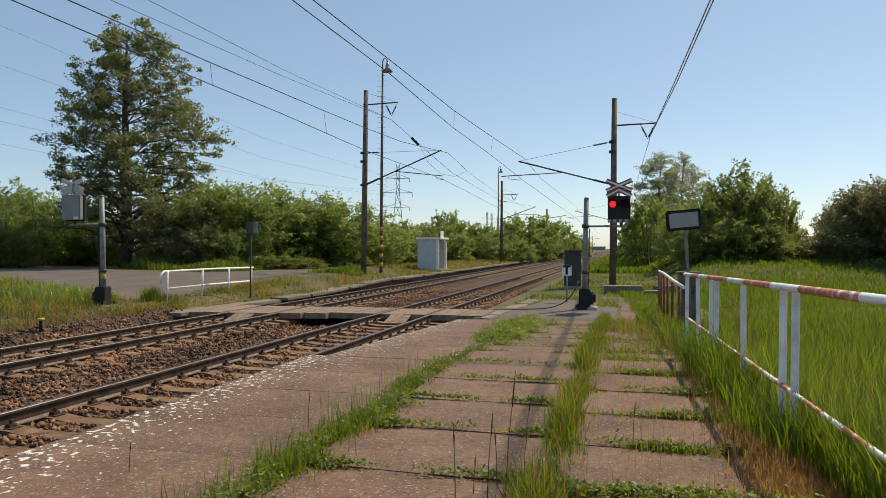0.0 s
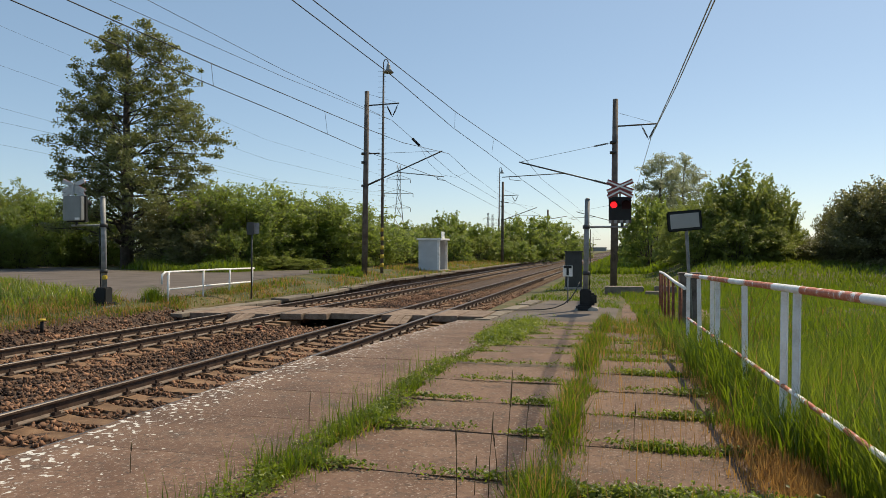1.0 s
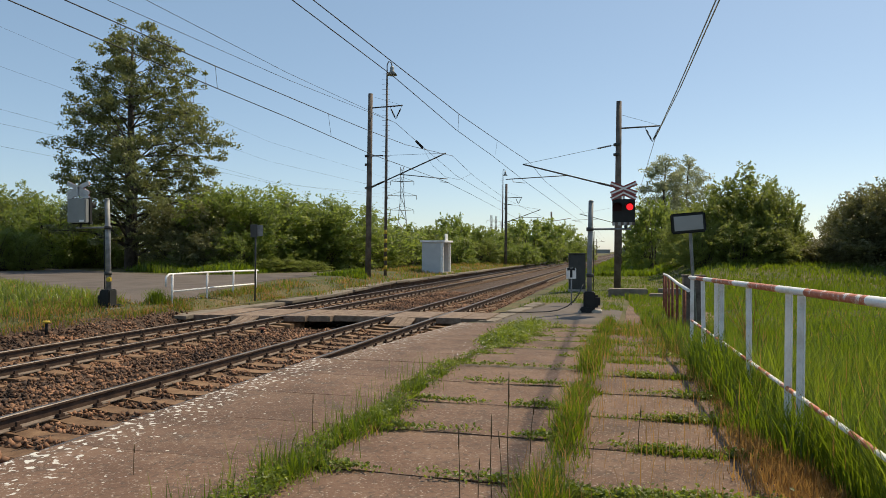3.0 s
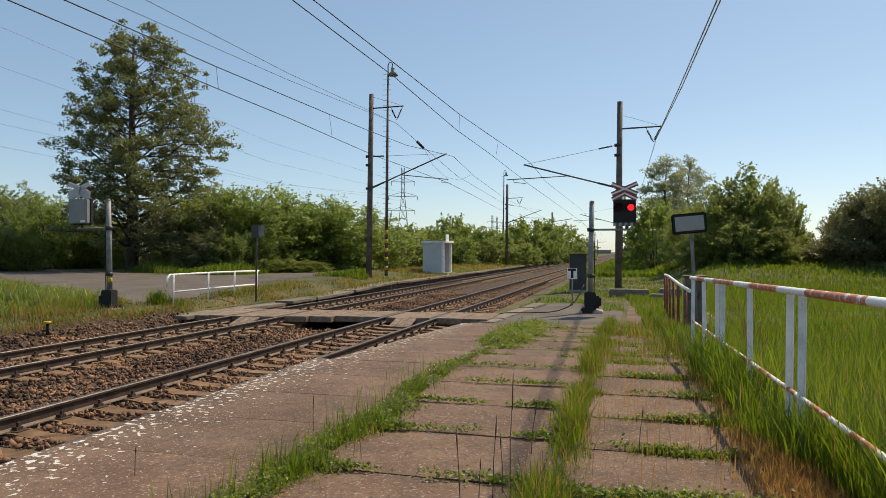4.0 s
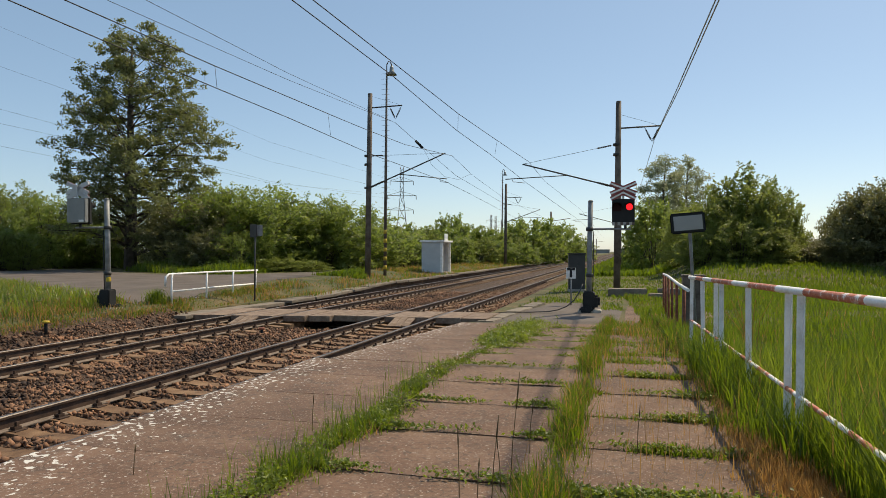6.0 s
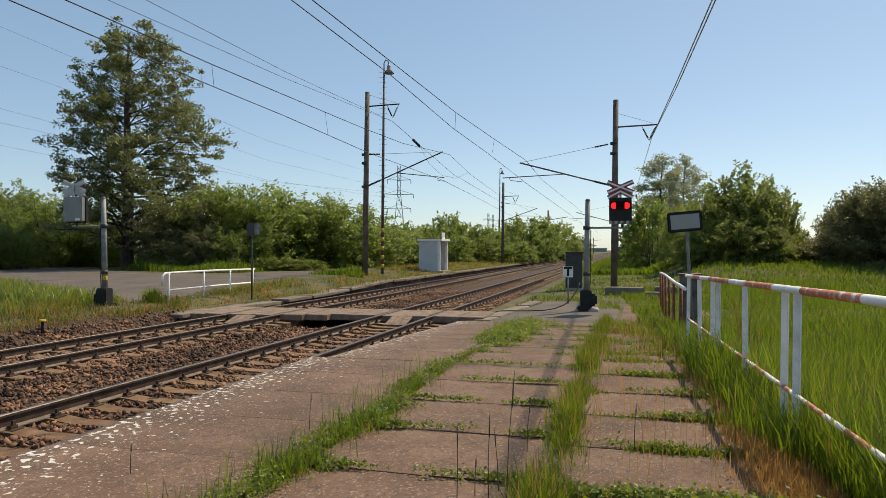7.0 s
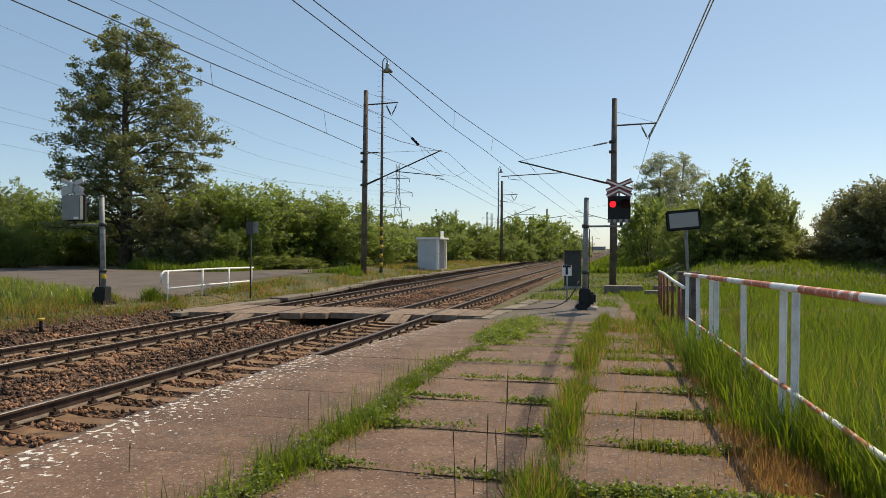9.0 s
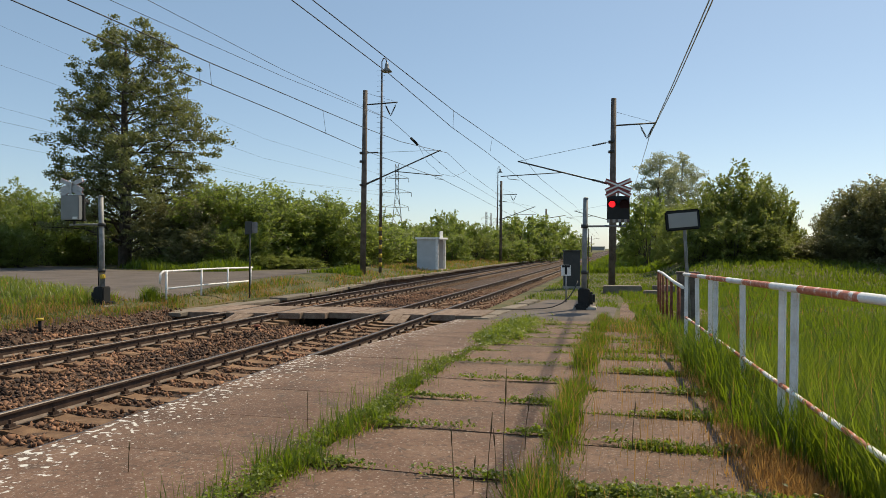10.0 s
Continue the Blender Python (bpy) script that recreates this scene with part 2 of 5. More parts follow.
def put_prism(bm, outline, axis_from, axis_to, mat=0):
    """A closed outline (x, z) pushed along y."""
    a0 = [bm.verts.new((x, axis_from, z)) for x, z in outline]
    a1 = [bm.verts.new((x, axis_to, z)) for x, z in outline]
    n = len(outline)
    for k in range(n):
        bm.faces.new((a0[k], a0[(k + 1) % n], a1[(k + 1) % n], a1[k])).material_index = mat
    bm.faces.new(a0[::-1]).material_index = mat
    bm.faces.new(a1).material_index = mat


def box(name, lo, hi, mat, parent=None, bevel=0.0, label=""):
    bm = bmesh.new()
    put_box(bm, lo, hi, bevel)
    return part(name, bm, mat, parent, label)


def tube(name, pts, radii, mat, parent=None, sides=10, label=""):
    bm = bmesh.new()
    put_tube(bm, pts, radii, sides)
    return part(name, bm, mat, parent, label)


def arrays(name, verts, faces, mat, parent=None):
    """A mesh from numpy arrays of vertices and of faces with equal corners."""
    me = bpy.data.meshes.new(name)
    k = faces.shape[1]
    me.vertices.add(len(verts))
    me.vertices.foreach_set("co", verts.astype(np.float32).ravel())
    me.loops.add(faces.size)
    me.loops.foreach_set("vertex_index", faces.astype(np.int32).ravel())
    me.polygons.add(len(faces))
    me.polygons.foreach_set("loop_start", np.arange(0, faces.size, k, dtype=np.int32))
    me.update(calc_edges=True)
    me.materials.append(mat)
    ob = new(name, me)
    if parent:
        ob.parent = parent
    return ob


rng = np.random.default_rng(7)


def leaf_cloud(centres, size, flat=0.5):
    """A folded diamond leaf (two triangles) at every centre, turned at random. Returns vertices and faces."""
    n = len(centres)
    d = rng.normal(size=(n, 3))
    d[:, 2] *= 0.6
    d /= np.linalg.norm(d, axis=1)[:, None]
    u = rng.normal(size=(n, 3))
    u[:, 2] *= flat
    u -= d * (u * d).sum(1)[:, None]
    u /= np.linalg.norm(u, axis=1)[:, None]
    w = np.cross(d, u)
    s = size * rng.uniform(0.65, 1.35, n)[:, None]
    v = np.stack([centres - d * s * 0.6, centres + u * s * 0.36 + w * s * 0.1, centres + d * s * 0.6, centres - u * s * 0.36 + w * s * 0.1], 1).reshape(-1, 3)
    i = np.arange(n)[:, None] * 4
    fc = np.concatenate([i + np.array([0, 1, 2]), i + np.array([0, 2, 3])])
    return v, fc


def leaf_tris(centres, size, lean, up=0.8):
    """One small leaf a centre, facing up and along lean. Returns vertices and faces."""
    n = len(centres)
    nrm = rng.normal(size=(n, 3)) * 0.75 + lean
    nrm[:, 2] += up
    nrm /= np.linalg.norm(nrm, axis=1)[:, None]
    d = rng.normal(size=(n, 3))
    d -= nrm * (d * nrm).sum(1)[:, None]
    d /= np.linalg.norm(d, axis=1)[:, None]
    w = np.cross(d, nrm)
    s = size * rng.uniform(0.6, 1.4, n)[:, None]
    v = np.stack([centres + d * s * 0.62, centres - d * s * 0.4 + w * s * 0.42, centres - d * s * 0.4 - w * s * 0.42], 1).reshape(-1, 3)
    return v, np.arange(n * 3).reshape(-1, 3)


def blades(base, height, lean=0.35, width=0.012):
    """Grass blades, three triangles each, bent to a side."""
    n = len(base)
    a = rng.uniform(0, math.tau, n)
    h = height * rng.uniform(0.55, 1.25, n)
    l = h * lean * rng.uniform(0.1, 1.4, n)
    b = a + rng.uniform(1.0, 2.2, n)
    side = np.stack([np.cos(b), np.sin(b), np.zeros(n)], 1) * (width * rng.uniform(0.6, 1.3, n))[:, None] * 0.5
    go = np.stack([np.cos(a), np.sin(a), np.zeros(n)], 1)
    mid = base + go * (l * 0.3)[:, None] + np.stack([np.zeros(n), np.zeros(n), h * 0.55], 1)
    tip = base + go * l[:, None] + np.stack([np.zeros(n), np.zeros(n), h], 1)
    v = np.stack([base - side, base + side, mid - side * 0.8, mid + side * 0.8, tip], 1).reshape(-1, 3)
    i = np.arange(n)[:, None] * 5
    fc = np.concatenate([i + np.array([0, 1, 3]), i + np.array([0, 3, 2]), i + np.array([2, 3, 4])])
    return v, fc


# ---- ground, tracks, platforms ----
def smooth(a, b, x):
    t = np.clip((x - a) / (b - a), 0, 1)
    return t * t * (3 - 2 * t)


def ramp(y):
    """The platform's end slopes down to the crossing."""
    return -0.035 * np.clip(np.asarray(y, float) - 9.5, 0.0, 8.6)


def ramp_end(y):
    """The far platform's end slopes down too."""
    return -0.06 - 0.18 * (1 - smooth(27.0, 35.0, np.asarray(y, float)))


def ground_z(x, y):
    x, y = np.asarray(x, float), np.asarray(y, float)
    right = -0.055 + ramp(y) * (1 - 0.6 * smooth(1.6, 4.5, x))
    right = right + smooth(1.0, 5.0, x) * smooth(31, 42, y) * 0.95
    edge = ramp_end(y) - 0.03
    left = edge + (0.0 - edge) * smooth(-13.1, -13.7, x) + 0.2 * smooth(-13.7, -16.0, x) - 0.45 * smooth(-13.5, -12.4, x) * (1 - smooth(16.2, 17.0, y))
    bed = -0.70
    z = np.where(x > -4.2, right, np.where(x < -12.9, left, bed))
    return z + 0.008 * np.sin(x * 0.9 + 1.3) * np.sin(y * 0.7) * ((np.abs(x + 8) > 6) & ~((x > -5) & (x < 1.15) & (y < 18.6)))


def grid_sheet(name, xs, ys, zf, mat):
    X, Y = np.meshgrid(xs, ys)
    v = np.stack([X, Y, zf(X, Y)], 2).reshape(-1, 3)
    nx, ny = len(xs), len(ys)
    i = (np.arange(ny - 1)[:, None] * nx + np.arange(nx - 1)).ravel()[:, None]
    return arrays(name, v, i + np.array([0, 1, nx + 1, nx]), mat)


xs = np.unique(np.concatenate([-np.geomspace(30, 2500, 26), np.arange(-30, 14, 0.35), np.geomspace(14, 2500, 26), [-12.9, -12.92, -4.2, -4.18]]))
ys = np.unique(np.concatenate([-np.geomspace(10, 2500, 22), np.arange(-10, 62, 0.6), np.geomspace(62, 2500, 30)]))
tagged(grid_sheet("ground", xs, ys, ground_z, M["soil"]), "grassy earth with short green and dry growth", "ground", kind="structure")

RAIL_TOP = -0.278
TRACKS = (-5.99, -10.37)
SLEEPER = 0.62


def bed_z(x, y):
    n = 0.02 * np.sin(x * 7.1 + y * 3.3) + 0.015 * np.sin(x * 13.7 - y * 9.1)
    return -0.508 + n - 0.22 * smooth(16.6, 17.4, y) * (y < 20.2) * (x > -12.4) + 0.40 * smooth(-12.1, -13.2, x) * (y < 18.0)


bx = np.unique(np.concatenate([np.arange(-13.18, -4.2, 0.12), [-4.2]]))
tagged(grid_sheet("ballast_bed", bx, np.concatenate([np.arange(-6, 30, 0.25), np.arange(30, 500, 6.0)]), bed_z, M["ballast"]),
       "bed of brown crushed stone under the railway tracks", "track bed", kind="structure")

RAIL_OUTLINE = [(-0.07, 0), (0.07, 0), (0.07, 0.012), (0.012, 0.03), (0.010, 0.125), (0.036, 0.138), (0.036, 0.163), (0.028, 0.172),
                (-0.028, 0.172), (-0.036, 0.163), (-0.036, 0.138), (-0.010, 0.125), (-0.012, 0.03), (-0.07, 0.012)]


def rail(parent, x):
    bm = bmesh.new()
    put_prism(bm, RAIL_OUTLINE, -6.0, 600.0)
    bm.faces.ensure_lookup_table()
    for fc in bm.faces:
        zs = [v.co.z for v in fc.verts]
        if min(zs) > 0.16 and len(fc.verts) == 4:
            fc.material_index = 1
        elif max(zs) < 0.035 and len(fc.verts) == 4:
            fc.material_index = 2
    ob = part("rail", bm, [M["rail"], M["railhead"], M["railfoot"]], parent, "rusty steel rail with a polished running surface")
    ob.location = (x, 0, RAIL_TOP - 0.172)
    return ob


def sleeper_mesh():
    bm = bmesh.new()
    prof = [(-1.28, -0.16), (1.28, -0.16), (1.30, -0.02), (0.95, 0.0), (0.62, 0.005), (0.35, -0.03), (-0.35, -0.03), (-0.62, 0.005), (-0.95, 0.0), (-1.30, -0.02)]
    put_prism(bm, prof, -0.13, 0.13)
    top = [e for e in bm.edges if all(v.co.z > -0.1 for v in e.verts) and abs(e.verts[0].co.y - e.verts[1].co.y) < 0.01]
    bmesh.ops.bevel(bm, geom=top, offset=0.02, segments=1, affect="EDGES")
    return bm


def fastening(bm, x, y):
    """Ribbed baseplate with two clips and bolts beside one rail foot."""
    z = RAIL_TOP - 0.172
    put_box(bm, (x - 0.17, y - 0.08, z - 0.006), (x + 0.17, y + 0.08, z + 0.008))
    for k in (-1, 1):
        put_box(bm, (x + k * 0.085 - 0.035, y - 0.045, z), (x + k * 0.085 + 0.035, y + 0.045, z + 0.045))
        put_box(bm, (x + k * 0.10 - 0.017, y - 0.017, z + 0.045), (x + k * 0.10 + 0.017, y + 0.017, z + 0.095))


sleeper_data = None
for ti, tx in enumerate(TRACKS):
    tr = thing("railway_track", (0, 0, 0), 0, "rusty railway track on brown sleepers in crushed stone", "railway track", "parallel tracks", "structure")
    for k in (-0.7525, 0.7525):
        rail(tr, tx + k)
    clips = bmesh.new()
    far = bmesh.new()
    for i in range(-13, 230):
        y = 2.6 + i * SLEEPER + 0.21 * ti
        if i < 105:
            if sleeper_data is None:
                s = part("sleeper", sleeper_mesh(), M["sleeper"], tr)
                sleeper_data = s.data
            else:
                s = new("sleeper", sleeper_data)
                s.parent = tr
            s.matrix_basis = pose(tx + random.uniform(-0.02, 0.02), y, RAIL_TOP - 0.178, 0, 0, random.uniform(-0.6, 0.6))
        else:
            put_box(far, (tx - 1.28, y - 0.12, -0.6), (tx + 1.28, y + 0.12, RAIL_TOP - 0.18))
        if i < 70:
            for k in (-0.7525, 0.7525):
                fastening(clips, tx + k, y)
    tagged(part("rail_fastening", clips, M["rail"], tr, "dark rusty clips and bolts"), kind="stuff")
    tagged(part("far_sleeper", far, M["sleeper"], tr), kind="stuff")


def stones(n, x0, x1, y0, y1, near):
    """Crushed stones strewn over the bed, clear of the sleepers' middles."""
    x = rng.uniform(x0, x1, n)
    y = y0 + (y1 - y0) * rng.uniform(0, 1, n) ** near
    for ti, tx in enumerate(TRACKS):
        on = (np.abs(x - tx) < 1.3) & (np.abs((y - 2.6 - 0.21 * ti + SLEEPER / 2) % SLEEPER - SLEEPER / 2) < 0.16)
        keep = ~on | (rng.uniform(0, 1, len(x)) < 0.02)
        x, y = x[keep], y[keep]
    n = len(x)
    c = np.stack([x, y, bed_z(x, y) + 0.012 + rng.uniform(-0.01, 0.025, n)], 1)
    base = np.array([[1, 0, 0], [-1, 0, 0], [0, 1, 0], [0, -1, 0], [0, 0, 1], [0, 0, -1]], float)
    fc = np.array([[0, 2, 4], [2, 1, 4], [1, 3, 4], [3, 0, 4], [2, 0, 5], [1, 2, 5], [3, 1, 5], [0, 3, 5]])
    r = rng.uniform(0.022, 0.052, n)
    q = rng.normal(size=(n, 3, 3))
    q, _ = np.linalg.qr(q)
    v = base[None] * rng.uniform(0.45, 1.5, (n, 6, 1)) * r[:, None, None] * np.array([1.25, 0.95, 0.5])
    v = np.einsum("nij,nkj->nki", q, v) + c[:, None]
    f2 = (fc[None] + np.arange(n)[:, None, None] * 6).reshape(-1, 3)
    return v.reshape(-1, 3), f2


v, fc = stones(45000, -12.8, -4.36, 3.2, 34, 1.35)
v2, fc2 = stones(5000, -12.8, -4.36, -5.5, 3.2, 1.0)
v, fc = np.concatenate([v, v2]), np.concatenate([fc, fc2 + len(v)])
tagged(arrays("ballast_stones", v, fc, M["stone"]), "loose brown and grey crushed stones of the track bed", "ballast", kind="stuff")

# near platform: three rows of slabs, the outer one with a worn white edge line
platform = thing("platform", (0, 0, 0), 0, "old concrete slab platform with grass growing in its joints", "platform", kind="structure")
EDGE = -4.37


def edge_slab_material():
    m = M["slab"].copy()
    m.name = "weathered_concrete_with_worn_white_line"
    nt = m.node_tree
    b = nt.nodes["Principled BSDF"]
    old = b.inputs["Base Color"].links[0].from_socket
    co = nt.nodes.new("ShaderNodeTexCoord")
    sep = nt.nodes.new("ShaderNodeSeparateXYZ")
    nt.links.new(co.outputs["Object"], sep.inputs[0])
    band = nt.nodes.new("ShaderNodeMapRange")
    band.inputs[1].default_value, band.inputs[2].default_value = -1.035, 0.55
    band.inputs[3].default_value, band.inputs[4].default_value = 0.450, 0.25
    nt.links.new(sep.outputs[0], band.inputs[0])
    info = nt.nodes.new("ShaderNodeObjectInfo")
    off = nt.nodes.new("ShaderNodeVectorMath")
    off.operation = "MULTIPLY_ADD"
    nt.links.new(info.outputs["Random"], off.inputs[0])
    off.inputs[1].default_value = (91.0, 13.0, 0.0)
    nt.links.new(co.outputs["Object"], off.inputs[2])
    nz = nt.nodes.new("ShaderNodeTexNoise")
    nz.inputs["Scale"].default_value, nz.inputs["Detail"].default_value = 15.0, 4.0
    nt.links.new(off.outputs[0], nz.inputs["Vector"])
    lt = nt.nodes.new("ShaderNodeMath")
    lt.operation = "SUBTRACT"
    nt.links.new(band.outputs[0], lt.inputs[0])
    nt.links.new(nz.outputs["Fac"], lt.inputs[1])
    sharp = nt.nodes.new("ShaderNodeMath")
    sharp.operation = "MULTIPLY"
    sharp.use_clamp = True
    nt.links.new(lt.outputs[0], sharp.inputs[0])
    sharp.inputs[1].default_value = 40.0
    geo = nt.nodes.new("ShaderNodeNewGeometry")
    nsep = nt.nodes.new("ShaderNodeSeparateXYZ")
    nt.links.new(geo.outputs["Normal"], nsep.inputs[0])
    top = nt.nodes.new("ShaderNodeMath")
    top.operation = "MULTIPLY"
    nt.links.new(sharp.outputs[0], top.inputs[0])
    nt.links.new(nsep.outputs[2], top.inputs[1])
    top.use_clamp = True
    mx = nt.nodes.new("ShaderNodeMix")
    mx.data_type = "RGBA"
    nt.links.new(top.outputs[0], mx.inputs[0])
    nt.links.new(old, mx.inputs[6])
    mx.inputs[7].default_value = (0.62, 0.60, 0.56, 1)
    nt.links.new(mx.outputs[2], b.inputs["Base Color"])
    return m


M["edge_slab"] = edge_slab_material()


def slab_mesh(w, l, seed, wear):
    """A concrete slab with broken corners and a slightly uneven top, its top at z 0."""
    r = random.Random(seed)
    bm = bmesh.new()
    put_box(bm, (-w / 2, -l / 2, -0.16), (w / 2, l / 2, 0.0))
    bmesh.ops.subdivide_edges(bm, edges=bm.edges[:], cuts=3, use_grid_fill=True)
    for vv in bm.verts:
        ex, ey = abs(vv.co.x) > w / 2 - 0.01, abs(vv.co.y) > l / 2 - 0.01
        if ex:
            vv.co.x -= math.copysign(r.uniform(0, 0.02), vv.co.x)
        if ey:
            vv.co.y -= math.copysign(r.uniform(0, 0.022) * wear, vv.co.y)
        if ex and ey:
            vv.co.x -= math.copysign(r.uniform(0.0, 0.05) * wear, vv.co.x)
        if vv.co.z > -0.01:
            vv.co.z -= r.uniform(0, 0.008) * (wear if ey else 1) + (0.010 * wear if ex or ey else 0)
    return bm


def slab_column(x0, x1, y0, step, count, mat, seed, wear=1.0):
    data = [part("slab", slab_mesh(x1 - x0, step - 0.014 * wear, seed + k, wear), mat) for k in range(4)]
    meshes = [d.data for d in data]
    for d in data:
        bpy.data.objects.remove(d)
    for i in range(count):
        s = new("slab", meshes[(i * 7 + i // 3) % 4])
        s.parent = platform
        s.matrix_basis = pose((x0 + x1) / 2, y0 + step * (i + 0.5), float(ramp(y0 + step * (i + 0.5))) + random.uniform(-0.004, 0.004) * wear, (-2.0 if y0 + step * i > 9.2 else 0.0) + random.uniform(-0.14, 0.14) * wear, random.uniform(-0.12, 0.12) * wear, random.uniform(-0.4, 0.4) * wear + (180 if i % 2 and x0 > -4 else 0))


slab_column(EDGE - 0.10, -2.36, -5.96, 1.18, 13, M["edge_slab"], 3, 0.2)
slab_column(EDGE + 0.15, -2.36, -5.96 + 13 * 1.18, 1.18, 7, M["edge_slab"], 3, 0.2)
slab_column(-2.28, -0.56, -5.96, 1.18, 20, M["slab"], 23)
slab_column(-0.47, 1.06, -5.53, 1.12, 20, M["slab"], 43)
def ramped_box(name, lo, hi, mat, label):
    """A box along the platform whose far part follows the ramp."""
    bm = bmesh.new()
    put_box(bm, lo, (hi[0], 9.5, hi[2]))
    n = bmesh.new()
    put_box(n, (lo[0], 9.5, lo[2]), hi)
    for vv in n.verts:
        if vv.co.z > -0.4:
            vv.co.z += float(ramp(vv.co.y))
    join(bm, n)
    return part(name, bm, mat, platform, label)


ramped_box("earth_bed", (EDGE + 0.41, -6, -0.6), (1.12, 18.25, -0.030), M["earth"], "dark earth between and under the slabs")
ramped_box("edge_wall", (EDGE + 0.18, -6, -0.75), (EDGE + 0.40, 17.6, -0.165), M["concrete"], "concrete wall under the platform edge")

# far platform beyond the crossing
far_platform = thing("far_platform", (0, 0, 0), 0, "low far platform with a worn concrete kerb and grass on top", "platform", kind="structure")
kerb_data = wall_data = None
for i in range(-4, 60):
    for name, lo, hi, mat in (("kerb_slab", (-12.75, 0.012, -0.13), (-12.02, 1.988, -0.02), "kerb"), ("wall_block", (-12.7, 0.004, -0.75), (-12.34, 1.996, -0.134), "slab")):
        known = kerb_data if name == "kerb_slab" else wall_data
        if known is None:
            k = box(name, lo, hi, M[mat], far_platform, 0.015)
        else:
            k = new(name, known)
            k.parent = far_platform
        if name == "kerb_slab":
            kerb_data = k.data
            k.matrix_basis = pose((-0.25 if i < -1 else 0.0) + random.uniform(-0.04, 0.04), 25.4 + i * 2.0, float(ramp_end(26.4 + i * 2.0)) + (-0.045 if i < -1 else 0.01) + random.uniform(-0.015, 0.02), (1.3 if 0 < i < 5 else 0.0) + random.uniform(-0.4, 0.4), 0, random.uniform(-0.6, 0.6))
        else:
            wall_data = k.data
            k.matrix_basis = pose(0, 25.4 + i * 2.0, float(ramp_end(26.4 + i * 2.0)) - 0.005)

# crossing deck: timber and concrete panels between and beside the rails
deck = thing("crossing_deck", (0, 0, 0), 0, "level crossing deck of weathered panels flush with the rails", "crossing", kind="structure")
edges = [-12.35, TRACKS[1] - 0.83, TRACKS[1] - 0.66, TRACKS[1] + 0.66, TRACKS[1] + 0.83, TRACKS[0] - 0.83, TRACKS[0] - 0.66, TRACKS[0] + 0.66, TRACKS[0] + 0.83, -3.72]
for a0, a1 in zip(edges[::2], edges[1::2]):
    n = max(1, round((a1 - a0) / 0.62))
    w = (a1 - a0) / n
    for j in range(n):
        mid = a0 + (j + 0.5) * w
        y0 = 18.45 - 0.80 * float(smooth(-7.5, -10.5, mid)) + random.uniform(-0.04, 0.04)
        y1 = 20.4 - 0.3 * float(smooth(-7.5, -10.5, mid)) + random.uniform(-0.05, 0.05)
        box("deck_panel", (a0 + j * w + 0.006, y0, -0.44), (a0 + (j + 1) * w - 0.006, y1, RAIL_TOP + 0.005 + random.uniform(-0.014, 0.008)), M["timber"], deck, 0.012)
for tx in TRACKS:
    for dx in (-0.2, 0.0, 0.2):
        n = bmesh.new()
        put_box(n, (dx - 0.095, -0.72, -0.02), (dx + 0.095, 0.0, 0.02), 0.006)
        bm = bmesh.new()
        join(bm, n, pose(0, 0, 0, 14, 0, 0))
        p = part("ramp_plank", bm, M["timber"], deck, "sloping timber guard plank in front of the deck")
        p.location = (tx - 0.02, 18.43 if tx > -8 else 17.63, RAIL_TOP - 0.015)


near_kerb = thing("pavement_kerb", (0, 0, 0), 0, "pale worn kerb stones between track and asphalt", "kerb", kind="structure")
stone_data = None
for i in range(7):
    if stone_data is None:
        k = box("kerb_stone", (-0.24, 0.01, -0.28), (0.24, 0.98, 0.0), M["kerb"], near_kerb, 0.02)
        stone_data = k.data
    else:
        k = new("kerb_stone", stone_data)
        k.parent = near_kerb
    k.matrix_basis = pose(-3.72 + 0.08 * i, 18.3 + i, -0.30 + random.uniform(-0.015, 0.015), 0, 0, -4.5 + random.uniform(-0.8, 0.8))


# asphalt: footway by the right barrier and the road beyond the tracks
def flat_patch(name, outline, mat, label, lift=0.012):
    bm = bmesh.new()
    vs = [bm.verts.new((x, y, 0)) for x, y in outline]
    bm.faces.new(vs)
    bmesh.ops.triangulate(bm, faces=bm.faces[:])
    for _ in range(5):
        long = [ed for ed in bm.edges if ed.calc_length() > 1.2]
        if long:
            bmesh.ops.subdivide_edges(bm, edges=long, cuts=1)
            bmesh.ops.triangulate(bm, faces=[q for q in bm.faces if len(q.verts) > 3])
    for vv in bm.verts:
        vv.co.z = float(ground_z(vv.co.x, vv.co.y)) + lift
    bm.normal_update()
    for q in bm.faces:
        if q.normal.z < 0:
            q.normal_flip()
    return tagged(part(name, bm, mat, smooth=True), label, "road", kind="structure")


flat_patch("pavement", [(-3.45, 18.1), (-0.3, 18.0), (-0.2, 22.9), (-0.9, 24.0), (-1.2, 25.6), (-2.7, 26.0), (-3.0, 23.5), (-3.3, 21.0)], M["asphalt"], "patch of worn grey asphalt at the crossing", 0.02)
flat_patch("path", [(-0.1, 18.3), (2.4, 18.8), (2.3, 24.0), (1.9, 28.4), (0.1, 28.4), (-0.1, 23.0)], M["slab"], "worn concrete path with dry grass", 0.02)
flat_patch("road", [(-13.3, 18.2), (-14.0, 17.4), (-15.5, 17.6), (-20.2, 20.3), (-25.7, 24.3), (-40, 36.0), (-58, 50.5), (-58, 54), (-40, 42.5), (-25.5, 34.5), (-21.5, 36.5), (-19.5, 43), (-17.8, 44.5), (-16.9, 38), (-16.2, 30), (-15.3, 25), (-14.5, 21.2), (-13.3, 19.6)], M["asphalt"], "grey asphalt road leading to the crossing", 0.012)


